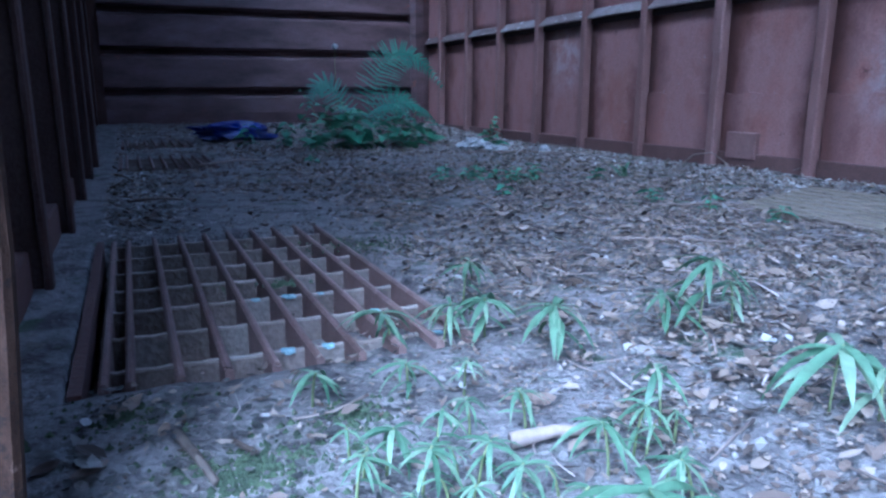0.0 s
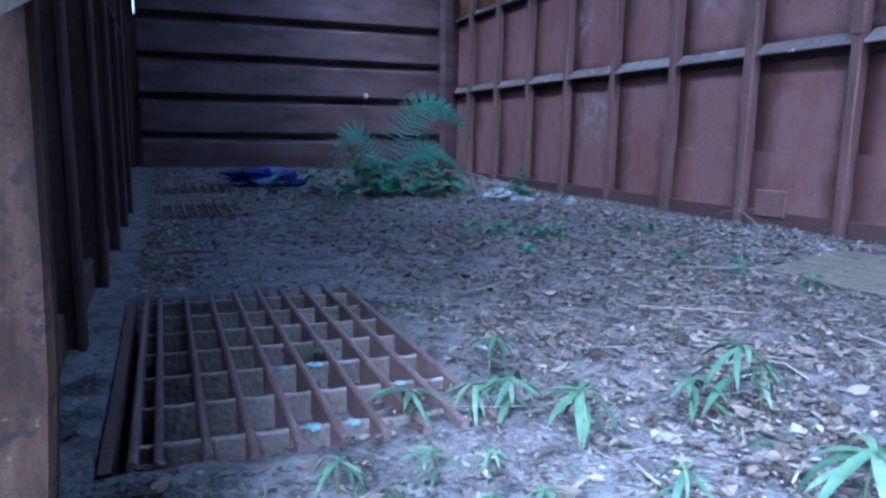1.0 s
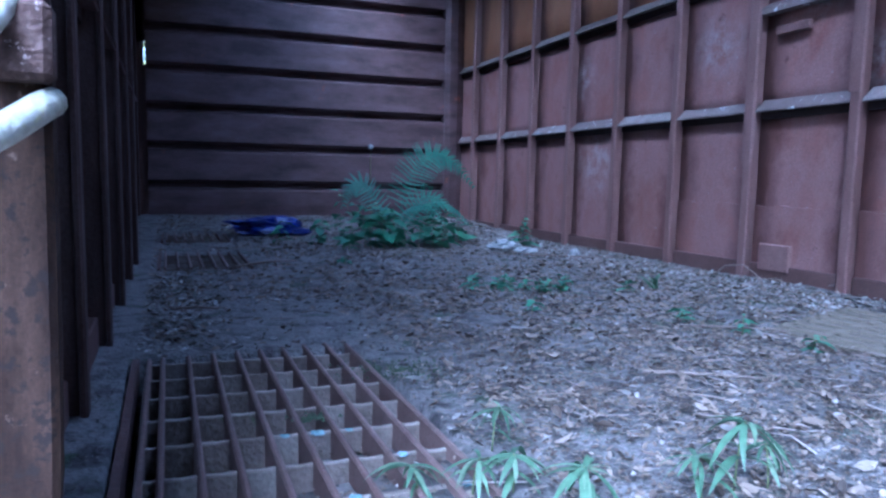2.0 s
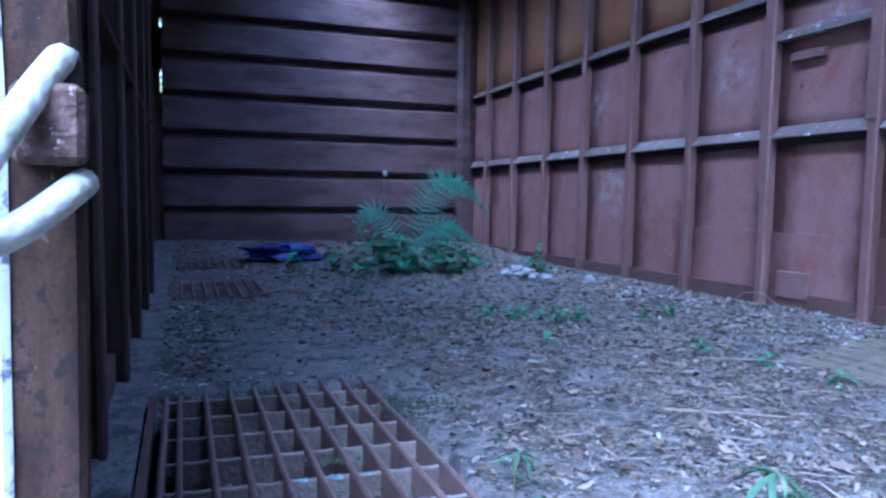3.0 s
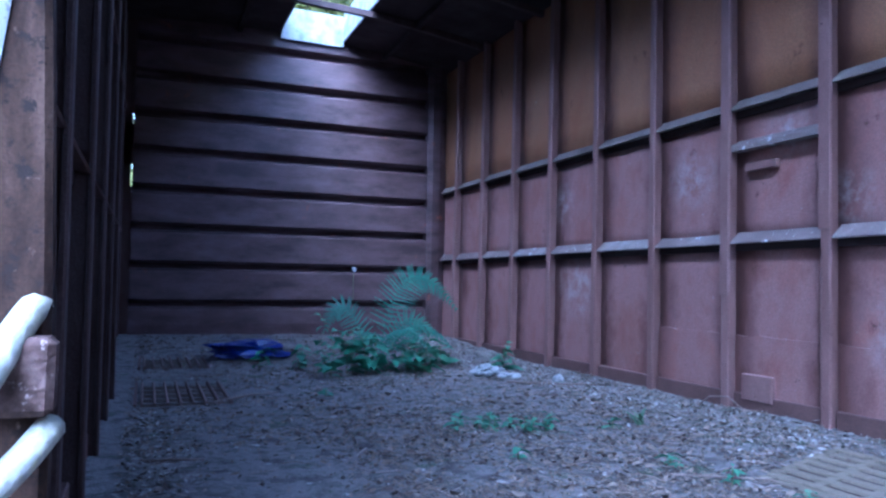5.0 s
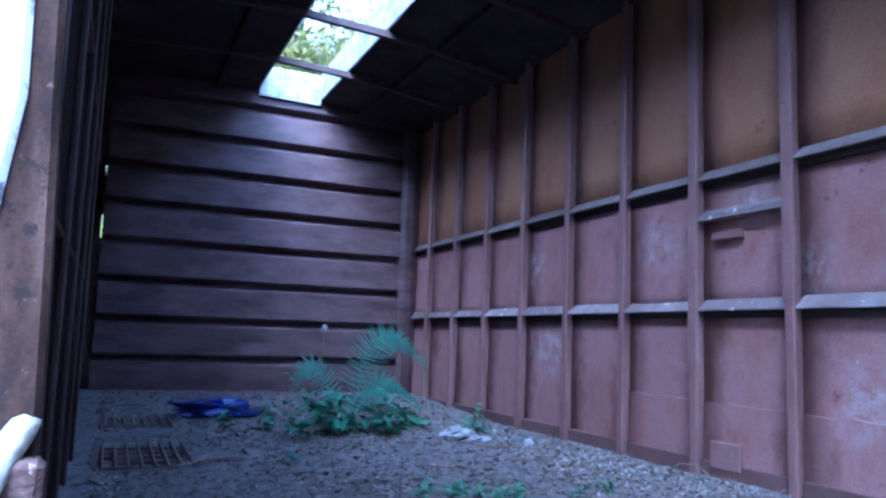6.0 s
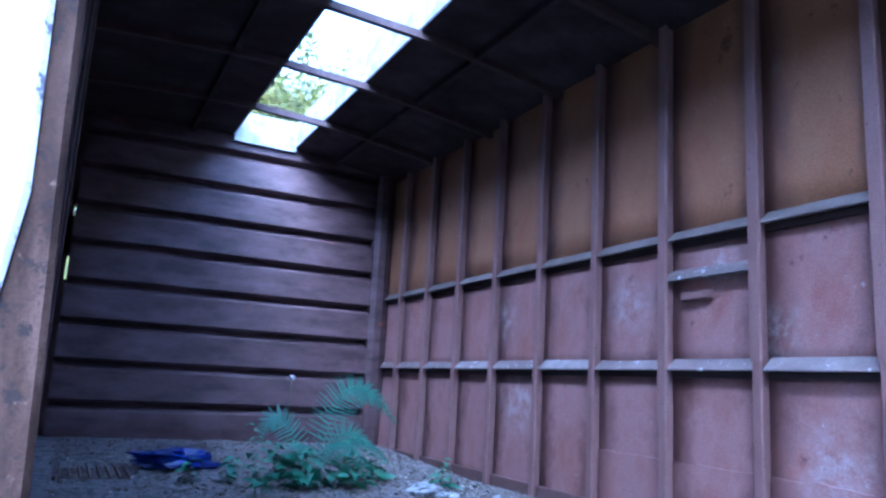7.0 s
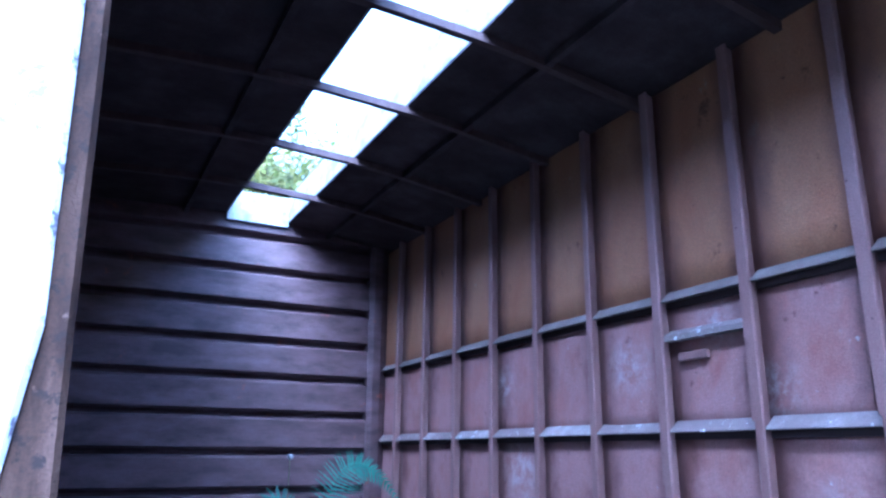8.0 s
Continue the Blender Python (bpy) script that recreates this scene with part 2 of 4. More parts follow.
def box(x0, x1, y0, y1, z0, z1, bevel=0.0):
    return add_box(bmesh.new(), x0, x1, y0, y1, z0, z1, bevel)


def prism(profile, a, b, axis="y"):
    """A solid with the profile [(u, w), ...] swept from a to b: along y the profile is (x, z), along x it is (y, z)."""
    bm = bmesh.new()
    put = (lambda s, u, w: (u, s, w)) if axis == "y" else (lambda s, u, w: (s, u, w)) if axis == "x" else (lambda s, u, w: (u, w, s))
    one = [bm.verts.new(put(a, u, w)) for u, w in profile]
    two = [bm.verts.new(put(b, u, w)) for u, w in profile]
    n = len(profile)
    for i in range(n):
        bm.faces.new((one[i], one[(i + 1) % n], two[(i + 1) % n], two[i]))
    bm.faces.new(one[::-1])
    bm.faces.new(two)
    bmesh.ops.recalc_face_normals(bm, faces=bm.faces)
    return bm


def tube(points, radius, sides=8, bm=None, taper=1.0):
    """A round rod along the points."""
    bm = bm or bmesh.new()
    pts = [Vector(p) for p in points]
    rings = []
    for i, p in enumerate(pts):
        d = (pts[min(i + 1, len(pts) - 1)] - pts[max(i - 1, 0)]).normalized()
        u = d.orthogonal().normalized()
        w = d.cross(u)
        r = radius * (1 + (taper - 1) * i / (len(pts) - 1))
        if rings:
            ref = rings[-1][0].co - pts[i - 1]
            u = (ref - d * ref.dot(d)).normalized()
            w = d.cross(u)
        rings.append([bm.verts.new(p + r * (u * math.cos(2 * math.pi * k / sides) + w * math.sin(2 * math.pi * k / sides))) for k in range(sides)])
    for a, b in zip(rings, rings[1:]):
        for k in range(sides):
            bm.faces.new((a[k], a[(k + 1) % sides], b[(k + 1) % sides], b[k]))
    bm.faces.new(rings[0][::-1])
    bm.faces.new(rings[-1])
    for f in bm.faces:
        f.smooth = True
    return bm


def curve_points(a, b, c, n=10):
    """Quadratic arc from a by b to c."""
    a, b, c = Vector(a), Vector(b), Vector(c)
    return [a * (1 - s) ** 2 + b * 2 * s * (1 - s) + c * s * s for s in (i / n for i in range(n + 1))]


# ---------------------------------------------------------------- the wagon: sizes
WIDTH = 2.60          # between the faces of the ribs
PANEL = 0.55          # rib spacing
END_Y = 6.775          # far end sheet
BACK_Y = -2.3         # closed end behind
EAVE, RIDGE = 2.60, 2.70
SLOT = (1.048, 1.608)   # roof opening
DOOR_Y = (-1.35, 0.85)
DOOR_TOP = 2.40
LEAN_LEFT = 0.016     # the left side leans outwards


def floor_height(x, y):
    h = 0.010 * noise.noise((x * 2.2, y * 2.2, 0)) + 0.007 * noise.noise((x * 7, y * 7, 3)) + 0.004 * noise.noise((x * 23, y * 23, 5)) - 0.004
    h += 0.07 * max(0.0, min(1.0, (y - 5.0) / 1.6))
    bare = max(0.0, 1 - ((x - 0.27) / 0.30) ** 2 - ((y - 2.45) / 0.5) ** 2)
    h *= 1 - 0.7 * bare
    h += 0.018 * max(0.0, min(1.0, (x - 0.55) / 0.5)) * max(0.0, min(1.0, (2.6 - y) / 0.6 + 0.5))* max(0.0, min(1.0, (1.5 - x) / 0.3))
    if x < 0.01 and 0.9 < y < 2.1:
        h = min(h, 0.0)
    for x0, x1, y0, y1, deep in ((0.004, 0.480, 1.195, 2.05, 0.060), (0.02, 0.44, 3.62, 4.34, 0.022), (0.02, 0.46, 4.93, 5.52, 0.020), (1.72, 2.26, 1.37, 1.975, 0.050)):
        lag = 0.375 * (x - 1.715) if x0 > 1 else 0.0
        if x0 < x < x1 and y0 < y - lag < y1:
            fill = 0.0
            if deep > 0.05:
                fill = max(0.0, min(0.85, 1.15 * (x - 0.12) / 0.33 * (1.60 - y) / 0.40)) if y < 1.6 and x < 1 else 0.0
            h = 0.25 * h - deep * (1 - fill)
    return h


# ---------------------------------------------------------------- floor
def build_floor():
    step = 0.0205
    xs = np.arange(-0.20, 2.72, step)
    ys = np.arange(BACK_Y, 7.0, step)
    verts = [(x, y, floor_height(x, y)) for y in ys for x in xs]
    nx = len(xs)
    faces = [(j * nx + i, j * nx + i + 1, (j + 1) * nx + i + 1, (j + 1) * nx + i) for j in range(len(ys) - 1) for i in range(nx - 1)]
    me = bpy.data.meshes.new("floor")
    me.from_pydata(verts, [], faces)
    me.polygons.foreach_set("use_smooth", [True] * len(faces))
    me.materials.append(SOIL)
    fl = link("floor", me)
    tagged(fl, "dark damp soil over the rusted wagon floor", "floor", kind="structure")
    under = link("floor_plate", from_bm("floor_plate", box(-0.22, 2.74, BACK_Y - 0.1, 7.05, -0.20, -0.10), RUST_DARK))
    tagged(under, "rusted steel bed plate under the soil", "floor", kind="structure")
    return fl


floor_ob = build_floor()


# ---------------------------------------------------------------- side walls
def side_wall(name, inward, origin_x, ribs, y0, y1, low_plate, lean, plates, openings=()):
    """A side of plates between ribs; built for x = 0 at the rib faces with the plates behind, inward = +1 or -1."""
    root = empty(name, pose(origin_x, 0, 0) @ (Matrix.Rotation(-math.atan(lean) * inward, 4, "Y")))
    s = inward

    def set_back(y):
        return -0.08 if s > 0 and y > 4.2 else 0.0

    def bx(a, b, *rest):
        return box(min(a * s, b * s), max(a * s, b * s), *rest)

    edges = [y0] + [r for r in ribs if y0 < r < y1] + [y1]
    for i, (a, b) in enumerate(zip(edges, edges[1:])):
        clear = [o for o in openings if a < o[1] - 0.01 and b > o[0] + 0.01]
        if clear:
            part("wall_plate", bx(-0.085, -0.06, a, b, DOOR_TOP, EAVE + 0.17), plates[2], root)
            continue
        else:
            for row, (z0, z1) in enumerate(((-0.05, 0.775), (0.775, 1.412), (1.412, EAVE + 0.17))):
                bm = bmesh.new()
                rows, cols = 7, 6
                grid = {}
                for iz in range(rows + 1):
                    for iy in range(cols + 1):
                        u, w = iy / cols, iz / rows
                        z = z0 + (z1 - z0) * w
                        bulge = 0.014 * math.sin(math.pi * u) * noise.noise((i * 3.1 + (7 if s > 0 else 0), z * 1.6, 1.7)) + 0.004 * noise.noise((i * 5 + u * 2, z * 4, 4))
                        for k, d in ((0, -0.06 + bulge + set_back(a)), (1, -0.085 + set_back(a))):
                            grid[iy, iz, k] = bm.verts.new((d * s, a + (b - a) * u, z))
                for iz in range(rows):
                    for iy in range(cols):
                        for k in (0, 1):
                            bm.faces.new((grid[iy, iz, k], grid[iy + 1, iz, k], grid[iy + 1, iz + 1, k], grid[iy, iz + 1, k]))
                for iz in range(rows):
                    for iy in (0, cols):
                        bm.faces.new((grid[iy, iz, 0], grid[iy, iz + 1, 0], grid[iy, iz + 1, 1], grid[iy, iz, 1]))
                for iy in range(cols):
                    for iz in (0, rows):
                        bm.faces.new((grid[iy, iz, 0], grid[iy + 1, iz, 0], grid[iy + 1, iz, 1], grid[iy, iz, 1]))
                bmesh.ops.recalc_face_normals(bm, faces=bm.faces)
                for f in bm.faces:
                    f.smooth = abs(f.normal.x) > 0.8
                part("wall_plate", bm, plates[row], root)
        g = 0.028
        if set_back(a):
            continue
        for z, t in ((0.765, 0.032), (1.402, 0.032)):
            # angle-iron ledge with a dusty sloping top
            bm = prism([(-0.062 * s, z + t + 0.024), (-0.008 * s, z + 0.006), (-0.004 * s, z - 0.002), (-0.008 * s, z - 0.006), (-0.062 * s, z + 0.004)], a + g, b - g)
            # left ledges get darker rust to paint in that side's shade
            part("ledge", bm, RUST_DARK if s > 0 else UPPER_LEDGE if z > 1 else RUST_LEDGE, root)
            # near-black web paints the shadow band below the ledge
            part("ledge_web", bx(-0.062, -0.040, a + g, b - g, z - t - 0.004, z - 0.003), RUST_SHADED, root, "recessed web coloured as the shade under a ledge")
        if low_plate and 1.0 < a < 3.4:
            top = 0.335 + 0.012 * noise.noise((i * 2.3, 0, 0))
            crest = [(b - g + (a - b + 2 * g) * k / 14, top + 0.012 * noise.noise((k * 0.35, i * 7.7, 1)) + 0.003 * noise.noise((k * 1.7, i * 3.3, 2))) for k in range(15)]
            bm = prism([(a + g, -0.02), (b - g, -0.02)] + crest, -0.064 * s, -0.0425 * s, "x")
            part("patch_plate", bm, RUST_PLATE, root, "dark flaking repair plate along the foot")
        part("base_rail", bx(-0.062, -0.028, a + g, b - g, -0.03, 0.066, 0.004), RUST_DARK, root, "low rusted rail along the floor")
    for y in ribs:
        w = 0.024
        if any(o[0] < y < o[1] for o in openings):
            continue
        # tee rib: a web with a rounded face
        f0 = set_back(y)
        prof = [(-0.062 * s, y - 0.012), (-0.014 * s, y - 0.014), (-0.012 * s, y - w), (-0.004 * s, y - w), (0.0, y - w + 0.006), (0.0, y + w - 0.006),
                (-0.004 * s, y + w), (-0.012 * s, y + w), (-0.014 * s, y + 0.014), (-0.062 * s, y + 0.012)]
        # left ribs take the copy darkened for shade
        part("rib", prism([(u + f0 * s, v) for u, v in prof], -0.03, EAVE + 0.16, "z"), RUST_RIB if s < 0 else SHADED_RIB, root)
    return tagged(root, "", "wall", kind="structure")


RIGHT_RIBS = [2.512 + PANEL * k for k in range(-9, 8)]
wall_right = side_wall("wall_right", -1, WIDTH, RIGHT_RIBS, BACK_Y, END_Y + 0.05, True, 0.0, (RUST_PLATE, RUST_PLATE, RUST_UPPER))
tagged(wall_right, "rusted riveted steel wagon side with vertical ribs")
LEFT_RIBS = [-1.94, -1.39, 0.90] + [1.15 + PANEL * k for k in range(0, 11)]
# the shade on this side is painted into its plates
wall_left = side_wall("wall_left", 1, -0.058, LEFT_RIBS, BACK_Y, END_Y + 0.05, False, LEAN_LEFT, (RUST_SHADED, RUST_SHADED, RUST_SHADED), [(-1.3, 0.85)])
tagged(wall_left, "rusted wagon side, shade put into its colour, with ribs and an open doorway")

# small extra ledge, bracket, cover plate and rib stiffener on the right side
RX = WIDTH
shelf = link("short_ledge", from_bm("short_ledge", prism([(RX + 0.06, 1.258), (RX + 0.008, 1.228), (RX + 0.006, 1.200), (RX + 0.06, 1.200)], 2.54, 3.035), RUST_LEDGE), wall_right)
drip = link("paint_drip", from_bm("paint_drip", box(RX + 0.056, RX + 0.062, 3.428, 3.435, 0.635, 0.685), PAPER), wall_right, None, "small white paint drip")
drip.matrix_parent_inverse = wall_right.matrix_basis.inverted()
shelf.matrix_parent_inverse = wall_right.matrix_basis.inverted()
br = box(RX + 0.030, RX + 0.058, 2.79, 2.97, 1.100, 1.138, 0.003)
for yy in (2.84, 2.93):
    add_box(br, RX + 0.028, RX + 0.036, yy - 0.008, yy + 0.008, 1.108, 1.124)
bracket = link("bracket", from_bm("bracket", br, RUST_RIB), wall_right, None, "small bolted steel bracket")
bracket.matrix_parent_inverse = wall_right.matrix_basis.inverted()
cover = link("cover_plate", from_bm("cover_plate", box(RX + 0.018, RX + 0.046, 2.80, 2.975, 0.040, 0.160, 0.004), RUST_RIB), wall_right, None, "square rusted cover plate by the floor")
cover.matrix_parent_inverse = wall_right.matrix_basis.inverted()
for yy, z0 in ((RIGHT_RIBS[10], 0.52), (RIGHT_RIBS[9], 0.80), (RIGHT_RIBS[8], 0.80)):
    cap = link("rib_cap", from_bm("rib_cap", prism([(RX + 0.002, yy - 0.031), (RX - 0.007, yy - 0.026), (RX - 0.007, yy + 0.026), (RX + 0.002, yy + 0.031)], z0, EAVE, "z"), RUST_RIB), wall_right, None, "welded cap strip on a rib")
    cap.matrix_parent_inverse = wall_right.matrix_basis.inverted()


# ---------------------------------------------------------------- far end sheet
def build_end():
    root = empty("wall_end", pose(2.5, 0, 0, 0, -0.75, 0) @ pose(-2.5, 0, 0))
    lines = [0.355 + 0.3175 * k for k in range(8)]
    prof = [(END_Y + 0.10, -0.05), (END_Y - 0.005, -0.05)]
    for z in lines:
        prof += [(END_Y - 0.028, z - 0.18), (END_Y - 0.024, z - 0.060), (END_Y - 0.006, z - 0.040), (END_Y + 0.045, z - 0.030), (END_Y + 0.055, z - 0.005), (END_Y + 0.040, z + 0.012),
                 (END_Y - 0.030, z + 0.024), (END_Y - 0.036, z + 0.034)]
    prof += [(END_Y - 0.028, 2.80), (END_Y + 0.10, 2.80)]
    bm = prism(prof, -0.075, 2.50, "x")
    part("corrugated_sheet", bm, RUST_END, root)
    for z0, z1 in ((-0.05, 1.31), (1.50, 1.83), (1.91, 2.8)):
        part("corner_strip", box(-0.26, -0.075, END_Y + 0.04, END_Y + 0.06, z0, z1), RUST_DARK, root)
    part("corner_strip", box(-0.26, -0.092, END_Y + 0.04, END_Y + 0.06, 1.31, 1.91), RUST_DARK, root)
    part("corner_post", prism([(2.49, END_Y - 0.05), (2.53, END_Y - 0.075), (2.60, END_Y - 0.075), (2.68, END_Y - 0.03), (2.68, END_Y + 0.09), (2.49, END_Y + 0.09)], -0.05, 2.75, "z"), RUST_END, root, "upright corner post")
    return tagged(root, "dark rusted corrugated steel end wall of the wagon", "wall", kind="structure")


build_end()
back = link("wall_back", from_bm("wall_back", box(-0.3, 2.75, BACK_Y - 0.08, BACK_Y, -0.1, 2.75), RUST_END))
tagged(back, "plain rusted steel end wall", "wall", kind="structure")


# ---------------------------------------------------------------- roof
def roof_z(x):
    d = max(0.0, SLOT[0] - x, x - SLOT[1])
    return RIDGE + 0.012 - (RIDGE - EAVE) * (d / 1.15) ** 1.4 - 0.037 * (x - 1.355)


def build_roof():
    bm = bmesh.new()
    for x0, x1 in ((-0.24, SLOT[0]), (SLOT[1], 2.72)):
        n = 8
        prof = [(x0 + (x1 - x0) * i / n, roof_z(x0 + (x1 - x0) * i / n)) for i in range(n + 1)]
        prof += [(x, z + 0.02) for x, z in reversed(prof)]
        part_bm = prism(prof, BACK_Y - 0.1, END_Y + 0.1)
        tmp = bpy.data.meshes.new("tmp")
        part_bm.to_mesh(tmp)
        part_bm.free()
        bm.from_mesh(tmp)
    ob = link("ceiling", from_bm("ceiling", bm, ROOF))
    tagged(ob, "steel roof with shade put into its colour and a long central opening", "ceiling", kind="structure")
    for x0, x1 in ((SLOT[0] - 0.012, SLOT[0] + 0.002), (SLOT[1] - 0.002, SLOT[1] + 0.012)):
        z = roof_z(SLOT[0])
        c = link("roof_coaming", from_bm("roof_coaming", box(x0, x1, BACK_Y, 6.70, z - 0.004, z + 0.25), COAMING))
        tagged(c, "pale upright rim along the roof opening", "trim", kind="structure")
    e = link("roof_end_rim", from_bm("roof_end_rim", box(SLOT[0], SLOT[1], 6.70, 6.73, 2.66, 2.94), COAMING))
    tagged(e, "pale rim across the end of the roof opening", "trim", kind="structure")
    g = link("roof_end_fill", from_bm("roof_end_fill", box(SLOT[0], SLOT[1], 6.73, 6.88, 2.68, 2.78), ROOF))
    tagged(g, "dark roof sheet over the end wall", "trim", kind="structure")
    for y in [5.87 - 0.909 * k for k in range(9)]:
        n = 16
        pts = [(-0.20 + 2.88 * i / n) for i in range(n + 1)]
        prof = [(x, roof_z(x) - 0.05) for x in pts] + [(x, roof_z(x) - 0.002) for x in reversed(pts)]
        # carlines use the shade-darkened rib colour
        r = link("roof_carline", from_bm("roof_carline", prism(prof, y - 0.022, y + 0.022), SHADED_RIB))
        tagged(r, "curved steel carline under the roof", "trim", kind="structure")
    for x in (2.01, 0.70):
        z = roof_z(x)
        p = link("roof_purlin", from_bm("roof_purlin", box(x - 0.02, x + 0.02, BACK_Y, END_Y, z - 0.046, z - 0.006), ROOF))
        tagged(p, "lengthwise steel purlin under the roof", "trim", kind="structure")


build_roof()


# ---------------------------------------------------------------- doorway post and latch
def build_post():
    root = empty("door_post")

    def slab(x0, x1, y0, y1, sl, material, name, label="", wide=0.0):
        bm = bmesh.new()
        n = 40
        rows = []
        for i in range(n + 1):
            z = -0.02 + 2.4 * i / n
            o = wide * max(0.0, min(1.0, (z - 0.61) / 0.06)) + sl * max(0.0, z - 0.45) - 0.06 * max(0.0, 0.2 - z) + 0.0018 * noise.noise((z * 4, x0 * 9, 2))
            rows.append([bm.verts.new((x + o * (x > -0.1), y, z)) for x, y in ((x0, y0), (x1 - 0.004, y0), (x1, y0 + 0.004), (x1, y1), (x0, y1))])
        for a, b in zip(rows, rows[1:]):
            for k in range(5):
                bm.faces.new((a[k], a[(k + 1) % 5], b[(k + 1) % 5], b[k]))
        bm.faces.new(rows[0][::-1])
        bm.faces.new(rows[-1])
        bmesh.ops.recalc_face_normals(bm, faces=bm.faces)
        return part(name, bm, material, root, label)
    slab(-0.12, 0.006, 0.852, 0.872, -0.045, POST_RUST, "inner_angle", "brown weathered inner angle")
    slab(-0.34, -0.030, 0.846, 0.851, -0.040, WHITE_PAINT, "painted_jamb", "peeling white painted jamb face", 0.018)
    tagged(root, "weathered steel door post with peeling white paint", "post")
    return root


build_post()


def build_latch():
    root = empty("door_latch", pose(-0.0415, 0, 0.037))
    blk = box(0.014, 0.050, 0.834, 0.858, 0.412, 0.455, 0.004)
    part("lug", blk, RUST_LUG, root, "rusty square lug")
    pts = [Vector(p) for p in ((0.0375, 0.860, 0.474), (0.034, 0.852, 0.467), (0.027, 0.838, 0.452), (0.018, 0.818, 0.430), (0.008, 0.798, 0.406), (0.001, 0.784, 0.388), (0.001, 0.780, 0.378), (0.010, 0.786, 0.372),
                               (0.024, 0.806, 0.379), (0.036, 0.824, 0.390), (0.043, 0.840, 0.398), (0.047, 0.856, 0.403))]
    smooth = []
    for i in range(len(pts) - 1):
        p0, p1, p2, p3 = pts[max(i - 1, 0)], pts[i], pts[i + 1], pts[min(i + 2, len(pts) - 1)]
        for k in range(3):
            s = k / 3
            smooth.append(0.5 * ((2 * p1) + (p2 - p0) * s + (2 * p0 - 5 * p1 + 4 * p2 - p3) * s * s + (3 * p1 - p0 - 3 * p2 + p3) * s ** 3))
    part("bent_rod", tube(smooth + [pts[-1]], 0.0085, 10), ROD, root, "chipped white painted bent rod")
    return tagged(root, "white bent rod latch on a rusty lug on the door post", "latch")


build_latch()


# ---------------------------------------------------------------- floor grates
def grate(x0, y0, y1, xs, cross, height, label, lift=0.0, rise=0.0, iron=GRATE, plate=CROSS, half=0.005, thick=0.003, low=0.006, worn=False):
    root = empty("floor_grate", pose(0, 0, lift))
    for x in xs:
        bm = prism([(x - half, -height), (x - half - 0.0002, 0.002), (x - half + 0.003, 0.006), (x + half - 0.003, 0.006), (x + half + 0.0002, 0.002), (x + half, -height)], y0, y1 + 0.10 * rise * (x - x0))
        part("bar", bm, iron, root)
    lo, hi = min(xs), max(xs)
    for y in cross:
        for a, b in zip(xs, xs[1:]):
            sag = 0.0006
            bm = prism([(a + half, -height), (b - half, -height), (b - half, -low), ((a + b) / 2, -low - sag * 2), (a + half, -low)], y - thick, y + thick)
            cp = part("cross_plate", bm, plate, root)
            if worn:
                part("worn_lip", prism([(a + half, -low - 0.003), (b - half, -low - 0.003), (b - half, -low + 0.001), ((a + b) / 2, -low - 0.0008), (a + half, -low + 0.001)], y - thick - 0.0006, y + thick + 0.0006), LIP, cp)
    part("edge_frame", box(lo - 0.034, lo - 0.020, y0 - 0.01, y1 + 0.02, -height, 0.002), RUST_DARK, root)
    return tagged(root, label, "floor grate", group="floor grates", kind="thing")


grate(0.027, 1.195, 2.025, [0.027, 0.054, 0.106, 0.158, 0.211, 0.263, 0.315, 0.367, 0.419, 0.467], [1.263 + 0.1255 * k for k in range(7)], 0.055,
      "rusted iron floor grate with square cells, silted up", 0.0, 1.8, worn=True)
grate(0.055, 3.64, 4.32, [0.055 + 0.0515 * k for k in range(8)], [3.70, 3.83, 3.96, 4.09, 4.22], 0.022, "silted iron floor grate with parallel bars in shade", 0.0)
grate(0.06, 4.95, 5.50, [0.06 + 0.0515 * k for k in range(8)], [5.03, 5.155, 5.28, 5.405], 0.02, "silted iron floor grate with parallel bars in shade", 0.006)


def slotted_grate(x0, rows, pitch, y0, y1, step, skew):
    """A cast grate lying flush in the mud: broad bars with staggered short bridges that leave long slots."""
    root = empty("floor_grate")
    slot = 0.036
    for k in range(rows + 1):
        x, lag = x0 + pitch * k, skew * k
        a, b = x + slot / 2, x + pitch - slot / 2
        # bar sides are near-black to paint the darkness inside the slots
        part("bar", prism([(a, -0.05), (a, 0.004), (a + 0.004, 0.009), (b - 0.004, 0.009), (b, 0.004), (b, -0.05)], y0 + lag, y1 + lag), RUST_SHADED, root)
        part("mud_crust", prism([(a - 0.001, 0.005), (a + 0.003, 0.0125), (b - 0.003, 0.0125), (b + 0.001, 0.005)], y0 + lag + 0.002, y1 + lag - 0.002), MUD_IRON, root, "pale dried mud")
        if k == 0:
            continue
        for m in range(int((y1 - y0) / step) + 1):
            y = y1 + lag - 0.012 - step * m
            if y > y0 + lag:
                part("bridge", box(x - slot / 2, x + slot / 2, y - 0.016, y + 0.010, -0.05, 0.010), MUD_IRON, root)
    part("edge_frame", box(x0 - 0.02, x0 + slot / 2 - 0.003, y0, y1, -0.05, 0.006), MUD_IRON, root)
    return tagged(root, "pale mud-caked cast iron floor grate with long slots", "floor grate", group="floor grates")


slotted_grate(1.715, 6, 0.080, 1.36, 1.985, 0.145, 0.030)


# ---------------------------------------------------------------- leaf litter, twigs, pebbles
rng = np.random.default_rng(7)


def scatter(count, x0, x1, y0, y1, weight):
    out = []
    while len(out) < count:
        x, y = rng.uniform(x0, x1), rng.uniform(y0, y1)
        if rng.random() < weight(x, y):
            out.append((x, y))
    return out


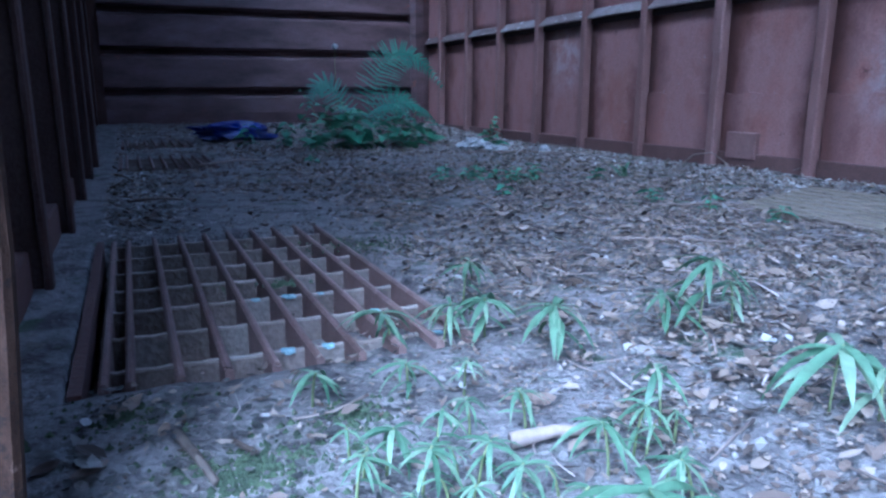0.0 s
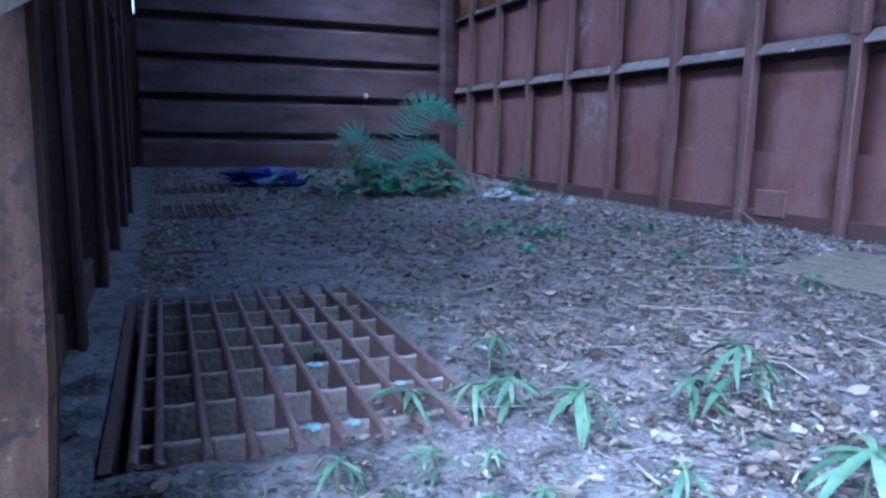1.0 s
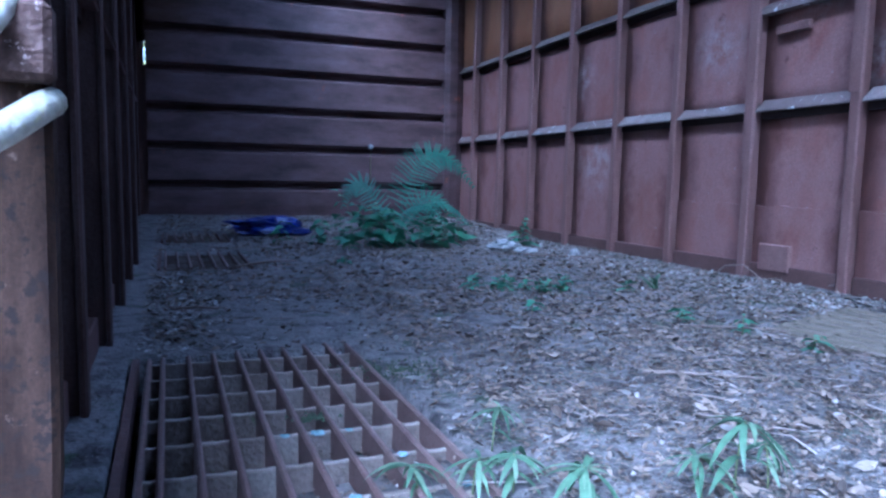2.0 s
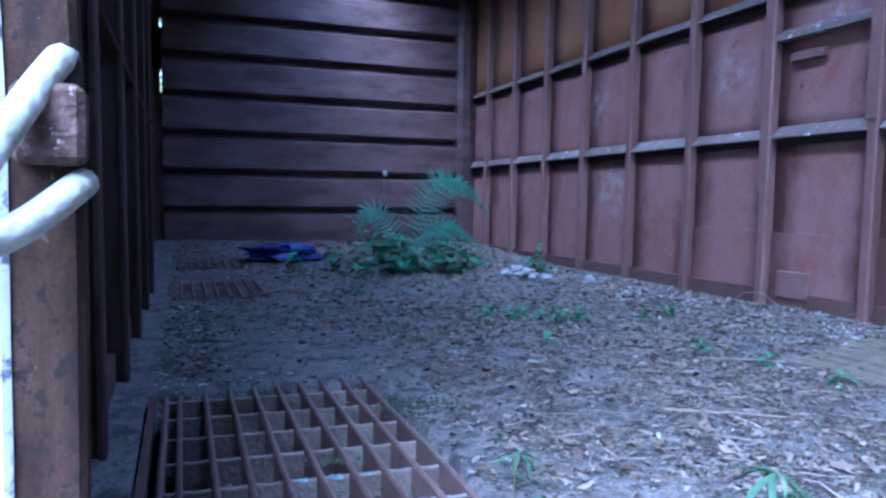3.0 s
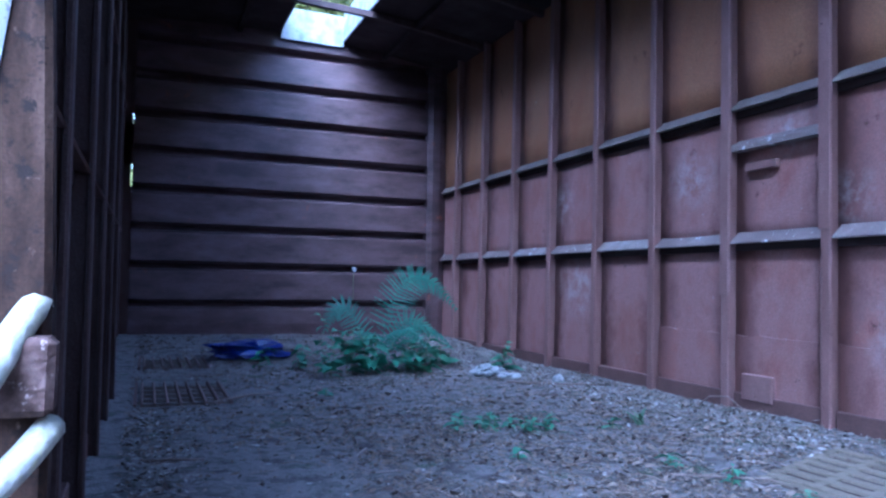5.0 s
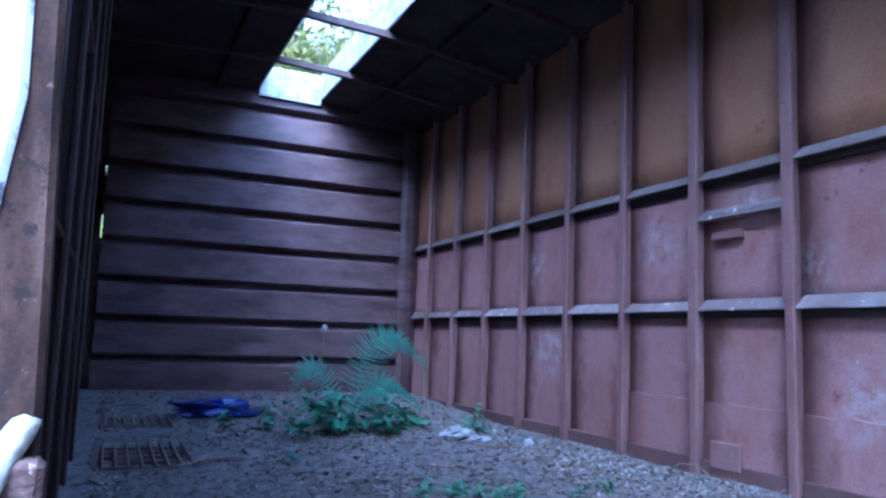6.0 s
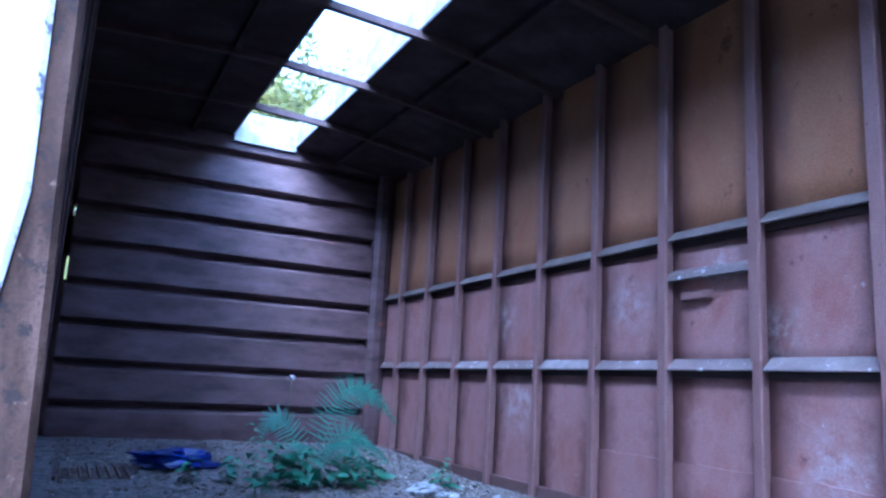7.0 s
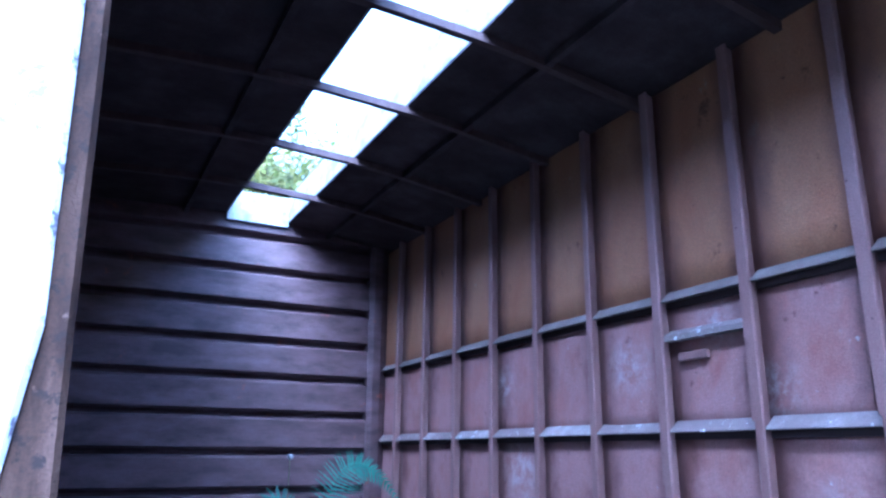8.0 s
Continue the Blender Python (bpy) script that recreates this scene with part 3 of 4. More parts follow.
def in_grate(x, y):
    return (-0.02 < x < 0.49 and 1.17 < y < 2.08) or (0.02 < x < 0.44 and 3.60 < y < 4.36) or (1.69 < x < 2.27 and 1.36 < y - 0.375 * (x - 1.715) < 1.985)


def clump(x, y, f=3.0, s=0.0):
    return 0.5 + noise.noise((x * f + s, y * f, s))


def litter_weight(x, y):
    if in_grate(x, y):
        return 0.10 if x < 0.5 else 0.07
    w = min(1.0, max(0.06, (x - 0.46) / 0.3))
    if x < 0.6 and y > 2.2:
        w = max(w, 0.75 if (x < 0.17 or y > 2.75) else 0.08)
    if x < 0.55 and y < 1.15:
        w = max(w, 0.16)
    return w * (0.25 + 1.1 * clump(x, y, 5, 2))


def pale_weight(x, y):
    band = max(0.0, 1.25 - abs(x - 2.30) / 0.34) if y > 2.1 else 0.0
    left = 0.8 if (x < 0.22 and 2.1 < y < 3.3) else 0.0
    near = 0.05 * max(0.0, min(1.0, (1.7 - y) / 0.8)) if x > 0.5 else 0.0
    if in_grate(x, y):
        return 0.04
    if x < 0.3 and y < 1.2:
        return 0.03
    return max(0.06, band, left, near) * (0.3 + clump(x, y, 6, 9))


def leaf_mesh(name, spots, material, size, width):
    """One sheet of many small curled leaves lying at random."""
    n = len(spots)
    outline = np.array([(0, 0), (0.28, 0.42), (0.28, -0.42), (0.65, 0.40), (0.65, -0.40), (1, 0), (0.28, 0.0), (0.65, 0.0)])
    faces = [(0, 2, 6), (0, 6, 1), (6, 2, 4, 7), (1, 6, 7, 3), (7, 4, 5), (3, 7, 5)]
    verts, polys = [], []
    for k, (x, y) in enumerate(spots):
        L = size * min(1.9, rng.lognormal(0, 0.35))
        w = L * width * rng.uniform(0.6, 1.5)
        a, tilt, roll = rng.uniform(0, 6.283), rng.normal(0, 0.22), rng.normal(0, 0.35)
        curl, fold = rng.normal(0.10, 0.22), rng.uniform(0.0, 0.5)
        z = floor_height(x, y) + rng.exponential(0.004) + 0.003
        m = Matrix.Translation((x, y, z)) @ Euler((roll, tilt, a)).to_matrix().to_4x4()
        for u, v in outline:
            p = m @ Vector(((u - 0.5) * L, v * w, L * curl * (2 * u - 1) ** 2 * 0.5 + fold * abs(v) * w * 0.6))
            verts.append((p.x, p.y, max(p.z, floor_height(p.x, p.y) + 0.0005) if k % 2 else p.z))
        polys += [tuple(8 * k + i for i in f) for f in faces]
    me = bpy.data.meshes.new(name)
    me.from_pydata(verts, [], polys)
    me.materials.append(material)
    return link(name, me)


tagged(leaf_mesh("leaf_litter", scatter(27000, 0.0, 2.58, 0.45, 6.7, lambda x, y: litter_weight(x, y) * (1.0 if y < 3.5 else 0.55)), DRY_LEAF, 0.0195, 0.42),
       "brown dry leaf litter lying over the soil", "leaf litter", kind="stuff")
tagged(leaf_mesh("fine_leaf_litter", scatter(17000, 0.2, 2.4, 0.45, 3.2, lambda x, y: litter_weight(x, y) * min(1.0, 1.5 / y)), DRY_LEAF, 0.011, 0.5),
       "small brown leaf fragments on the soil", "leaf litter", kind="stuff")
tagged(leaf_mesh("bleached_leaf_litter", scatter(10500, 0.0, 2.58, 0.45, 6.5, pale_weight), PALE_LEAF, 0.019, 0.45),
       "bleached grey dead leaves along the wall foot", "leaf litter", kind="stuff")


tagged(leaf_mesh("leaf_crumbs", scatter(17000, 0.02, 1.9, 0.45, 2.1, lambda x, y: (0.10 if in_grate(x, y) else 0.12 if x < 0.42 else 0.25 + clump(x, y, 9, 6)) * min(1.0, (1.15 / y) ** 2)), DRY_LEAF, 0.0065, 0.6),
       "crumbled leaf fragments and bark over the soil", "leaf litter", kind="stuff")


tagged(leaf_mesh("leaf_mould", scatter(900, 0.0, 0.75, 0.45, 1.95, lambda x, y: (0.02 if in_grate(x, y) else 1.0) * max(0.0, 1.0 - (x / 0.36) ** 2 + (0.25 if 0.5 < x < 0.7 and y > 1.4 else 0.0)) * (0.3 + clump(x, y, 7, 3))), MOULD, 0.0085, 0.7),
       "dark wet leaf mould by the doorway", "leaf litter", kind="stuff")


def twig_mesh():
    bm = bmesh.new()
    for x, y in scatter(900, 0.1, 2.5, 0.5, 5.5, lambda x, y: litter_weight(x, y) * min(1.0, 1.6 / y)):
        a, L = rng.uniform(0, 6.283), rng.uniform(0.02, 0.11)
        pts = []
        for s in (-0.5, 0.0, 0.5):
            px, py = x + math.cos(a) * L * s + rng.normal(0, 0.004), y + math.sin(a) * L * s + rng.normal(0, 0.004)
            pts.append((px, py, floor_height(px, py) + 0.008 + abs(rng.normal(0, 0.004))))
        tube(pts, rng.uniform(0.0007, 0.0022), 4, bm, 0.6)
    return link("twig_litter", from_bm("twig_litter", bm, TWIG))


tagged(twig_mesh(), "thin dry twigs and stalks lying among the leaves", "twigs", kind="stuff")


def pebble_mesh():
    bm = bmesh.new()
    for x, y in scatter(700, 0.06, 1.6, 0.5, 2.4, lambda x, y: (0.9 if y < 1.15 else 0.25) * (0.2 + clump(x, y, 8, 4)) * (0.15 if in_grate(x, y) else 1)):
        r = 0.0026 * rng.lognormal(0, 0.45)
        m = Matrix.Translation((x, y, floor_height(x, y) + r * 0.3)) @ Euler(tuple(rng.uniform(0, 6, 3))).to_matrix().to_4x4() @ Matrix.Diagonal((r * 1.4, r, r * 0.7, 1))
        bmesh.ops.create_icosphere(bm, subdivisions=1, radius=1, matrix=m)
    return link("gravel", from_bm("gravel", bm, GRIT))


tagged(pebble_mesh(), "small pale grit and stones on the soil", "gravel", kind="stuff")


# ---------------------------------------------------------------- seedlings of bamboo grass
def blade_mesh(L, w, rise, droop, name="leaf", fold=0.25):
    """A lance-shaped folded leaf from the origin along +x."""
    bm = bmesh.new()
    n = 7
    rows = []
    for i in range(n + 1):
        s = i / n
        half = w * (math.sin(math.pi * min(1, s * 0.92 + 0.08)) ** 0.75) * (1 - 0.35 * s) * 0.5 + 0.0003
        x, z = L * s * (1 - 0.12 * droop * s), L * (rise * s - droop * s * s)
        rows.append([bm.verts.new((x, half, z + fold * half)), bm.verts.new((x, 0, z)), bm.verts.new((x, -half, z + fold * half))])
    for a, b in zip(rows, rows[1:]):
        for k in (0, 1):
            f = bm.faces.new((a[k], b[k], b[k + 1], a[k + 1]))
            f.smooth = True
    me = bpy.data.meshes.new(name)
    bm.to_mesh(me)
    bm.free()
    me.materials.append(BLADE)
    return me


BLADES = [blade_mesh(0.078, 0.0112, 0.20, 0.45), blade_mesh(0.085, 0.0118, 0.25, 0.66), blade_mesh(0.066, 0.0112, 0.40, 0.60), blade_mesh(0.060, 0.0105, 0.1, 0.36)]
prand = random.Random(3)


def seedling(x, y, height, leaves, size, lean=(0.0, 0.0), label=""):
    root = empty("grass_seedling", pose(x, y, floor_height(x, y)))
    top = Vector((lean[0], lean[1], height))
    part("stem", tube(curve_points((0, 0, -0.004), (lean[0] * 0.2, lean[1] * 0.2, height * 0.8), top, 5), 0.0016, 5, None, 0.7), STEM, root)
    start = prand.uniform(0, 360)
    for k in range(leaves + 3):
        me = BLADES[prand.randrange(4)]
        up = 1 - prand.uniform(0, 0.10) if k < leaves else prand.uniform(0.45, 0.75)
        az = start + 137.5 * k + prand.uniform(-22, 22)
        sc = size * prand.uniform(0.75, 1.15)
        at = Vector((lean[0] * up * up, lean[1] * up * up, height * up))
        link("leaf", me, root, pose(at.x, at.y, at.z, prand.uniform(-20, 20), prand.uniform(-8, 30), az) @ Matrix.Diagonal((sc, sc, sc, 1)))
    return tagged(root, label or "green bamboo-like grass seedling with drooping narrow leaves", "grass", group="grass seedlings")


BY_THE_GRATE = [
    (0.224, 1.072, 0.040, 0.46), (0.367, 1.240, 0.050, 0.63), (0.435, 1.223, 0.055, 0.58), (0.487, 1.207, 0.050, 0.75), (0.525, 1.357, 0.070, 0.52),
    (0.552, 1.122, 0.055, 0.82), (0.704, 1.103, 0.055, 0.69), (0.755, 1.102, 0.100, 0.85), (0.808, 1.097, 0.060, 0.53), (0.528, 0.906, 0.060, 0.51),
    (0.323, 1.058, 0.040, 0.43), (0.383, 1.048, 0.040, 0.33), (0.346, 0.955, 0.040, 0.32), (0.395, 0.936, 0.045, 0.40),
]
BY_THE_DOORWAY = [
    (0.251, 0.919, 0.045, 0.38), (0.264, 0.871, 0.045, 0.41), (0.318, 0.880, 0.040, 0.36), (0.334, 0.843, 0.045, 0.38), (0.213, 0.881, 0.040, 0.34),
    (0.287, 0.826, 0.035, 0.30), (0.363, 0.803, 0.035, 0.29), (0.424, 0.846, 0.050, 0.44), (0.465, 0.866, 0.050, 0.39), (0.692, 0.852, 0.075, 1.00),
    (0.385, 0.738, 0.060, 0.69), (0.458, 0.782, 0.045, 0.41), (0.395, 0.724, 0.055, 0.57), (0.302, 0.932, 0.045, 0.35),
]
for x, y, h, size in BY_THE_GRATE + BY_THE_DOORWAY:
    seedling(x, y, h, prand.randrange(10, 14), size * 1.22, (prand.uniform(-0.012, 0.012), prand.uniform(-0.012, 0.012)))
for x, y, h, size in BY_THE_DOORWAY:
    # a smaller shoot of the same runner close by
    a = prand.uniform(0, 6.28)
    seedling(x + 0.05 * math.cos(a), y + 0.04 * math.sin(a), h * 0.7, 6, size * 0.75, (prand.uniform(-0.01, 0.01), prand.uniform(-0.01, 0.01)), "small green bamboo-like grass shoot beside a larger one")


def fallen_leaf(x, y, length, width, turn, material, label):
    """One dead leaf with a midrib fold and a curled edge."""
    bm = bmesh.new()
    rows = []
    for i in range(9):
        t = i / 8
        half = width * 0.5 * math.sin(math.pi * (0.04 + 0.94 * t)) ** 0.8 + 0.0006
        u, lift = (t - 0.5) * length, 0.06 * length * (2 * t - 1) ** 2
        rows.append([bm.verts.new((u, half, lift + 0.35 * half)), bm.verts.new((u, 0.0, lift)), bm.verts.new((u, -half, lift + 0.15 * half))])
    for a, b in zip(rows, rows[1:]):
        for k in (0, 1):
            bm.faces.new((a[k], b[k], b[k + 1], a[k + 1])).smooth = True
    bmesh.ops.solidify(bm, geom=list(bm.faces), thickness=0.0006)
    ob = link("dead_leaf", from_bm("dead_leaf", bm, material), None, pose(x, y, floor_height(x, y) + 0.002, 0, 0, turn))
    return tagged(ob, label, "leaf", group="dead leaves")


fallen_leaf(0.022, 1.014, 0.036, 0.014, 39, TWIG, "long pale tan dead leaf on the mud")
fallen_leaf(-0.056, 1.395, 0.028, 0.012, -35, PALE_LEAF, "small bleached dead leaf by the post")
fallen_leaf(-0.046, 1.298, 0.018, 0.012, -34, PALE_LEAF, "small bleached dead leaf by the post")
fallen_leaf(-0.013, 1.036, 0.029, 0.014, 49, DRY_LEAF, "grey brown dead leaf on the mud")
fallen_leaf(-0.017, 1.067, 0.018, 0.008, -13, PALE_LEAF, "narrow bleached dead leaf on the mud")
fallen_leaf(0.072, 1.064, 0.022, 0.006, 10, PALE_LEAF, "narrow bleached dead leaf on the mud")
fallen_leaf(0.660, 0.964, 0.033, 0.016, -38, DRY_LEAF, "curled brown dead leaf on the soil")
fallen_leaf(0.544, 1.075, 0.046, 0.012, -89, TWIG, "tan dead leaf lying on the soil")
fallen_leaf(0.553, 1.252, 0.060, 0.010, 19, DRY_LEAF, "brown dead leaf lying on the soil")


# ---------------------------------------------------------------- fern and broad-leaved weeds by the far end
def frond(points, width, pairs, drop, face):
    """A fern frond: a rib with tapering pinnae that are cut into small lobes."""
    bm = tube(points, 0.0028, 5, None, 0.3)
    pts = [Vector(p) for p in points]
    n = len(pts) - 1
    for k in range(pairs):
        s = 0.16 + 0.83 * k / (pairs - 1)
        i = min(int(s * n), n - 1)
        f = s * n - i
        p = pts[i].lerp(pts[i + 1], f)
        d = (pts[i + 1] - pts[i]).normalized()
        side = d.cross(Vector(face))
        side = side.normalized() if side.length > 0.01 else Vector((1, 0, 0))
        reach = width * (math.sin(math.pi * (0.12 + 0.86 * s) ** 0.8)) + 0.012
        for sign in (-1, 1):
            way = (side * sign + d * 0.45 + Vector((0, 0, -drop * (0.6 + 0.4 * prand.random())))).normalized()
            across = way.cross(Vector(face)).normalized()
            m = 8
            last = None
            for j in range(m + 1):
                u = j / m
                c = p + way * reach * u + Vector((0, 0, -drop * 0.30 * reach * u * u))
                half = 0.0095 * (1 - u) ** 0.6 * (1.0 if j % 2 else 0.5) + 0.0008
                row = [bm.verts.new(c + across * half), bm.verts.new(c - across * half)]
                if last:
                    bm.faces.new((last[0], row[0], row[1], last[1]))
                last = row
    return bm


def build_fern():
    root = empty("fern", pose(1.424, 4.799, floor_height(1.424, 4.799)))
    up, lean_out = (0.0, -0.35, 0.93), (0.0, -0.85, 0.52)
    arcs = [((0.0, 0.0, 0.0), (0.14, 0.05, 0.94), (0.56, 0.04, 0.37), 0.13, 34, lean_out), ((0, 0, 0), (-0.24, 0.05, 0.62), (-0.35, -0.06, 0.24), 0.10, 24, lean_out),
            ((0.02, 0, 0), (0.02, -0.16, 0.42), (0.20, -0.40, 0.16), 0.11, 20, up), ((0.03, 0.02, 0), (0.22, -0.06, 0.46), (0.46, -0.12, 0.14), 0.12, 22, up),
            ((-0.02, 0, 0), (-0.10, -0.18, 0.42), (-0.20, -0.34, 0.10), 0.10, 18, up),
            ((0.01, 0, 0), (0.16, 0.02, 0.46), (0.36, -0.05, 0.22), 0.12, 20, lean_out), ]
    for a, b, c, w, n, face in arcs:
        part("frond", frond(curve_points(a, b, c, 14), w, n, 0.25, face), FERN, root)
    return tagged(root, "green fern with arching fronds growing from the soil", "fern")


build_fern()


def broad_leaf(L, w):
    bm = bmesh.new()
    n = 6
    rows = []
    for i in range(n + 1):
        s = i / n
        half = w * 0.5 * math.sin(math.pi * (0.03 + 0.97 * s) ** 0.75) + 0.0004
        half *= 1 + 0.12 * math.sin(i * 2.6)
        z = L * (0.18 * s - 0.42 * s * s)
        rows.append([bm.verts.new((L * s, half, z + 0.25 * half)), bm.verts.new((L * s, 0, z)), bm.verts.new((L * s, -half, z + 0.25 * half))])
    for a, b in zip(rows, rows[1:]):
        for k in (0, 1):
            bm.faces.new((a[k], b[k], b[k + 1], a[k + 1])).smooth = True
    me = bpy.data.meshes.new("leaf")
    bm.to_mesh(me)
    bm.free()
    me.materials.append(WEED)
    return me


BROAD = [broad_leaf(0.085, 0.052), broad_leaf(0.07, 0.036), broad_leaf(0.10, 0.05)]


def weed(x, y, height, leaves, size, lean=(0, 0), label="", name="weed", spread=0.0):
    root = empty(name, pose(x, y, floor_height(x, y)))
    stems = max(1, leaves // 7)
    for sN in range(stems):
        az0 = prand.uniform(0, 6.28)
        off = spread * prand.random()
        bx, by = off * math.cos(az0), off * math.sin(az0)
        h = height * prand.uniform(0.7, 1.05)
        top = Vector((bx + lean[0], by + lean[1], h))
        part("stem", tube(curve_points((bx, by, -0.005), (bx, by, h * 0.7), top, 5), 0.002, 5, None, 0.6), STEM, root)
        for k in range(leaves // stems):
            up = (k + 1) / (leaves // stems)
            at = Vector((bx, by, 0)).lerp(top, up)
            sc = size * prand.uniform(0.7, 1.15) * (1.15 - 0.4 * up)
            link("leaf", BROAD[prand.randrange(3)], root, pose(at.x, at.y, at.z, prand.uniform(-25, 25), prand.uniform(-25, 20), 137 * k + prand.uniform(-30, 30)) @ Matrix.Diagonal((sc, sc, sc, 1)))
    return tagged(root, label or "low green broad-leaved weed in leaf litter", "weed", group="weeds")


WEEDS = [(1.156, 4.428, 0.15, 22, 1.0, 0.12), (0.997, 4.346, 0.12, 10, 0.8, 0.08), (1.274, 4.496, 0.12, 16, 0.9, 0.10), (1.589, 4.586, 0.13, 20, 0.95, 0.12), (1.820, 4.716, 0.10, 14, 0.9, 0.10),
         (2.191, 4.519, 0.10, 12, 0.9, 0.05), (1.422, 4.531, 0.10, 14, 0.9, 0.12), (0.970, 4.736, 0.10, 9, 0.8, 0.08), (0.768, 4.835, 0.07, 7, 0.6, 0.08), (1.902, 4.863, 0.09, 9, 0.8, 0.1)]
for x, y, h, n, s, sp in WEEDS:
    weed(x, y, h * 1.8, int(n * 1.5), s * 1.5, (prand.uniform(-0.05, 0.05), prand.uniform(-0.05, 0.05)), spread=sp)
weed(1.138, 4.752, 0.38, 10, 0.9, (-0.10, 0.0), "tall leaning green weed with a few leaves", "tall_weed")
for x, y in ((1.171, 2.883), (1.215, 2.823), (1.266, 2.860), (1.319, 2.800), (1.382, 2.778), (1.436, 2.738), (1.487, 2.755), (1.247, 2.783), (1.717, 2.718), (1.543, 2.173), (1.564, 1.941), (1.596, 1.715), (1.104, 2.316), (0.846, 3.685), (1.111, 2.807), (1.374, 2.721)):
    weed(x, y, 0.055, 9, 0.55, (0, 0), "small green sprout among dead leaves", "sprout", 0.02)


def tuft(x, y, height, count):
    root = empty("grass_tuft", pose(x, y, floor_height(x, y)))
    for k in range(count):
        sc = height / 0.085 * prand.uniform(0.7, 1.1)
        link("leaf", BLADES[2], root, pose(prand.uniform(-0.02, 0.02), prand.uniform(-0.02, 0.02), 0, 0, -prand.uniform(35, 70), prand.uniform(0, 360)) @ Matrix.Diagonal((sc, sc * 1.3, sc, 1)))
    return tagged(root, "upright tuft of green grass by the wall", "grass")


tuft(1.905, 2.779, 0.11, 14)
tuft(1.204, 2.833, 0.07, 7)

stalk = empty("flower_stalk", pose(1.459, 5.452, floor_height(1.459, 5.452)))
part("stem", tube(curve_points((0, 0, 0), (-0.06, -0.1, 0.3), (-0.11, -0.30, 0.60), 8), 0.0022, 5), STEM, stalk)
hd = bmesh.new()
bmesh.ops.create_icosphere(hd, subdivisions=2, radius=0.020, matrix=Matrix.Translation((-0.11, -0.30, 0.605)))
for v in hd.verts:
    v.co += 0.006 * noise.noise_vector(v.co * 90)
part("seed_head", hd, PAPER, stalk, "pale fluffy seed head")
tagged(stalk, "thin dry stalk with a pale seed head", "weed")


# ---------------------------------------------------------------- loose things on the floor
def lump(name, x, y, r, material, label, category, seed, flat=(1, 1, 0.6), rough=0.35, turn=0.0):
    bm = bmesh.new()
    bmesh.ops.create_icosphere(bm, subdivisions=3, radius=1)
    for v in bm.verts:
        v.co *= 1 + rough * noise.noise(v.co * 1.7 + Vector((seed, 0, 0))) + 0.4 * rough * noise.noise(v.co * 5 + Vector((0, seed, 0)))
        v.co = Vector((v.co.x * r * flat[0], v.co.y * r * flat[1], v.co.z * r * flat[2]))
    for f in bm.faces:
        f.smooth = rough < 0.5
    low = min(v.co.z for v in bm.verts)
    ob = link(name, from_bm(name, bm, material), None, pose(x, y, floor_height(x, y) - low - 0.25 * r * flat[2], 0, 0, turn))
    return tagged(ob, label, category)


lump("plastic_sheet", 0.67, 5.33, 0.15, TARP, "crumpled dark blue plastic sheet on the dirt", "plastic sheet", 3, (1.75, 0.9, 0.38), 0.75)
lump("rag", 1.946, 4.280, 0.055, PAPER, "crumpled pale rag lying on the leaves", "rag", 8, (1.7, 1.0, 0.6), 0.8, 20)
lump("rag", 2.040, 4.166, 0.04, PAPER, "small crumpled white scrap on the leaves", "rag", 5, (1.6, 1.0, 0.4), 0.8)
lump("stone", 2.235, 3.952, 0.035, PAPER, "white rounded stone on the dead leaves", "stone", 11, (1.0, 0.8, 0.8), 0.35)
for x, y, r in ((0.341, 0.907, 0.008), (0.324, 0.869, 0.010), (0.279, 0.985, 0.006), (0.398, 2.558, 0.012), (0.482, 2.683, 0.010), (0.308, 0.886, 0.007)):
    lump("stone", x, y, r * 0.7, GRIT, "small pale stone on the soil", "stone", x * 90, (1.2, 0.9, 0.7), 0.4)
for x, y, r in ((0.237, 1.263, 0.009), (0.237, 1.514, 0.007), (0.289, 1.514, 0.010), (0.341, 1.514, 0.006), (0.289, 1.263, 0.008), (0.443, 1.263, 0.007), (0.393, 1.388, 0.008)):
    ob = lump("lichen", x, y, r, LICHEN, "pale blue-green lichen flake on the grate", "lichen", y * 70, (1.0, 1.0, 0.35), 0.6)
    ob.location.z = -0.007
def moss_mesh():
    bm = bmesh.new()
    for x, y, r, n in ((0.291, 1.570, 0.022, 60), (0.150, 0.971, 0.055, 420), (0.257, 1.041, 0.03, 150), (2.088, 2.385, 0.10, 300), (1.376, 4.417, 0.16, 200), (1.556, 4.371, 0.10, 120), (0.533, 1.845, 0.07, 260), (2.238, 2.301, 0.06, 120), (0.050, 1.115, 0.05, 120)):
        for k in range(n):
            a, d = rng.uniform(0, 6.283), r * abs(rng.normal(0, 0.7))
            px, py, q = x + 1.4 * d * math.cos(a), y + d * math.sin(a), rng.uniform(0.0016, 0.0045)
            z = floor_height(px, py) if not (0.01 < px < 0.48 and 1.2 < py < 2.05) else 0.0
            ring = [bm.verts.new((px + 1.3 * q * math.cos(j * 1.2566 + a), py + q * math.sin(j * 1.2566 + a), z - 0.001)) for j in range(5)]
            tip = bm.verts.new((px, py, z + q * 0.8 + 0.002))
            for j in range(5):
                bm.faces.new((ring[j], ring[(j + 1) % 5], tip)).smooth = True
    return tagged(link("moss", from_bm("moss", bm, MOSS)), "low patchy green moss on the soil", "moss", kind="stuff")


moss_mesh()


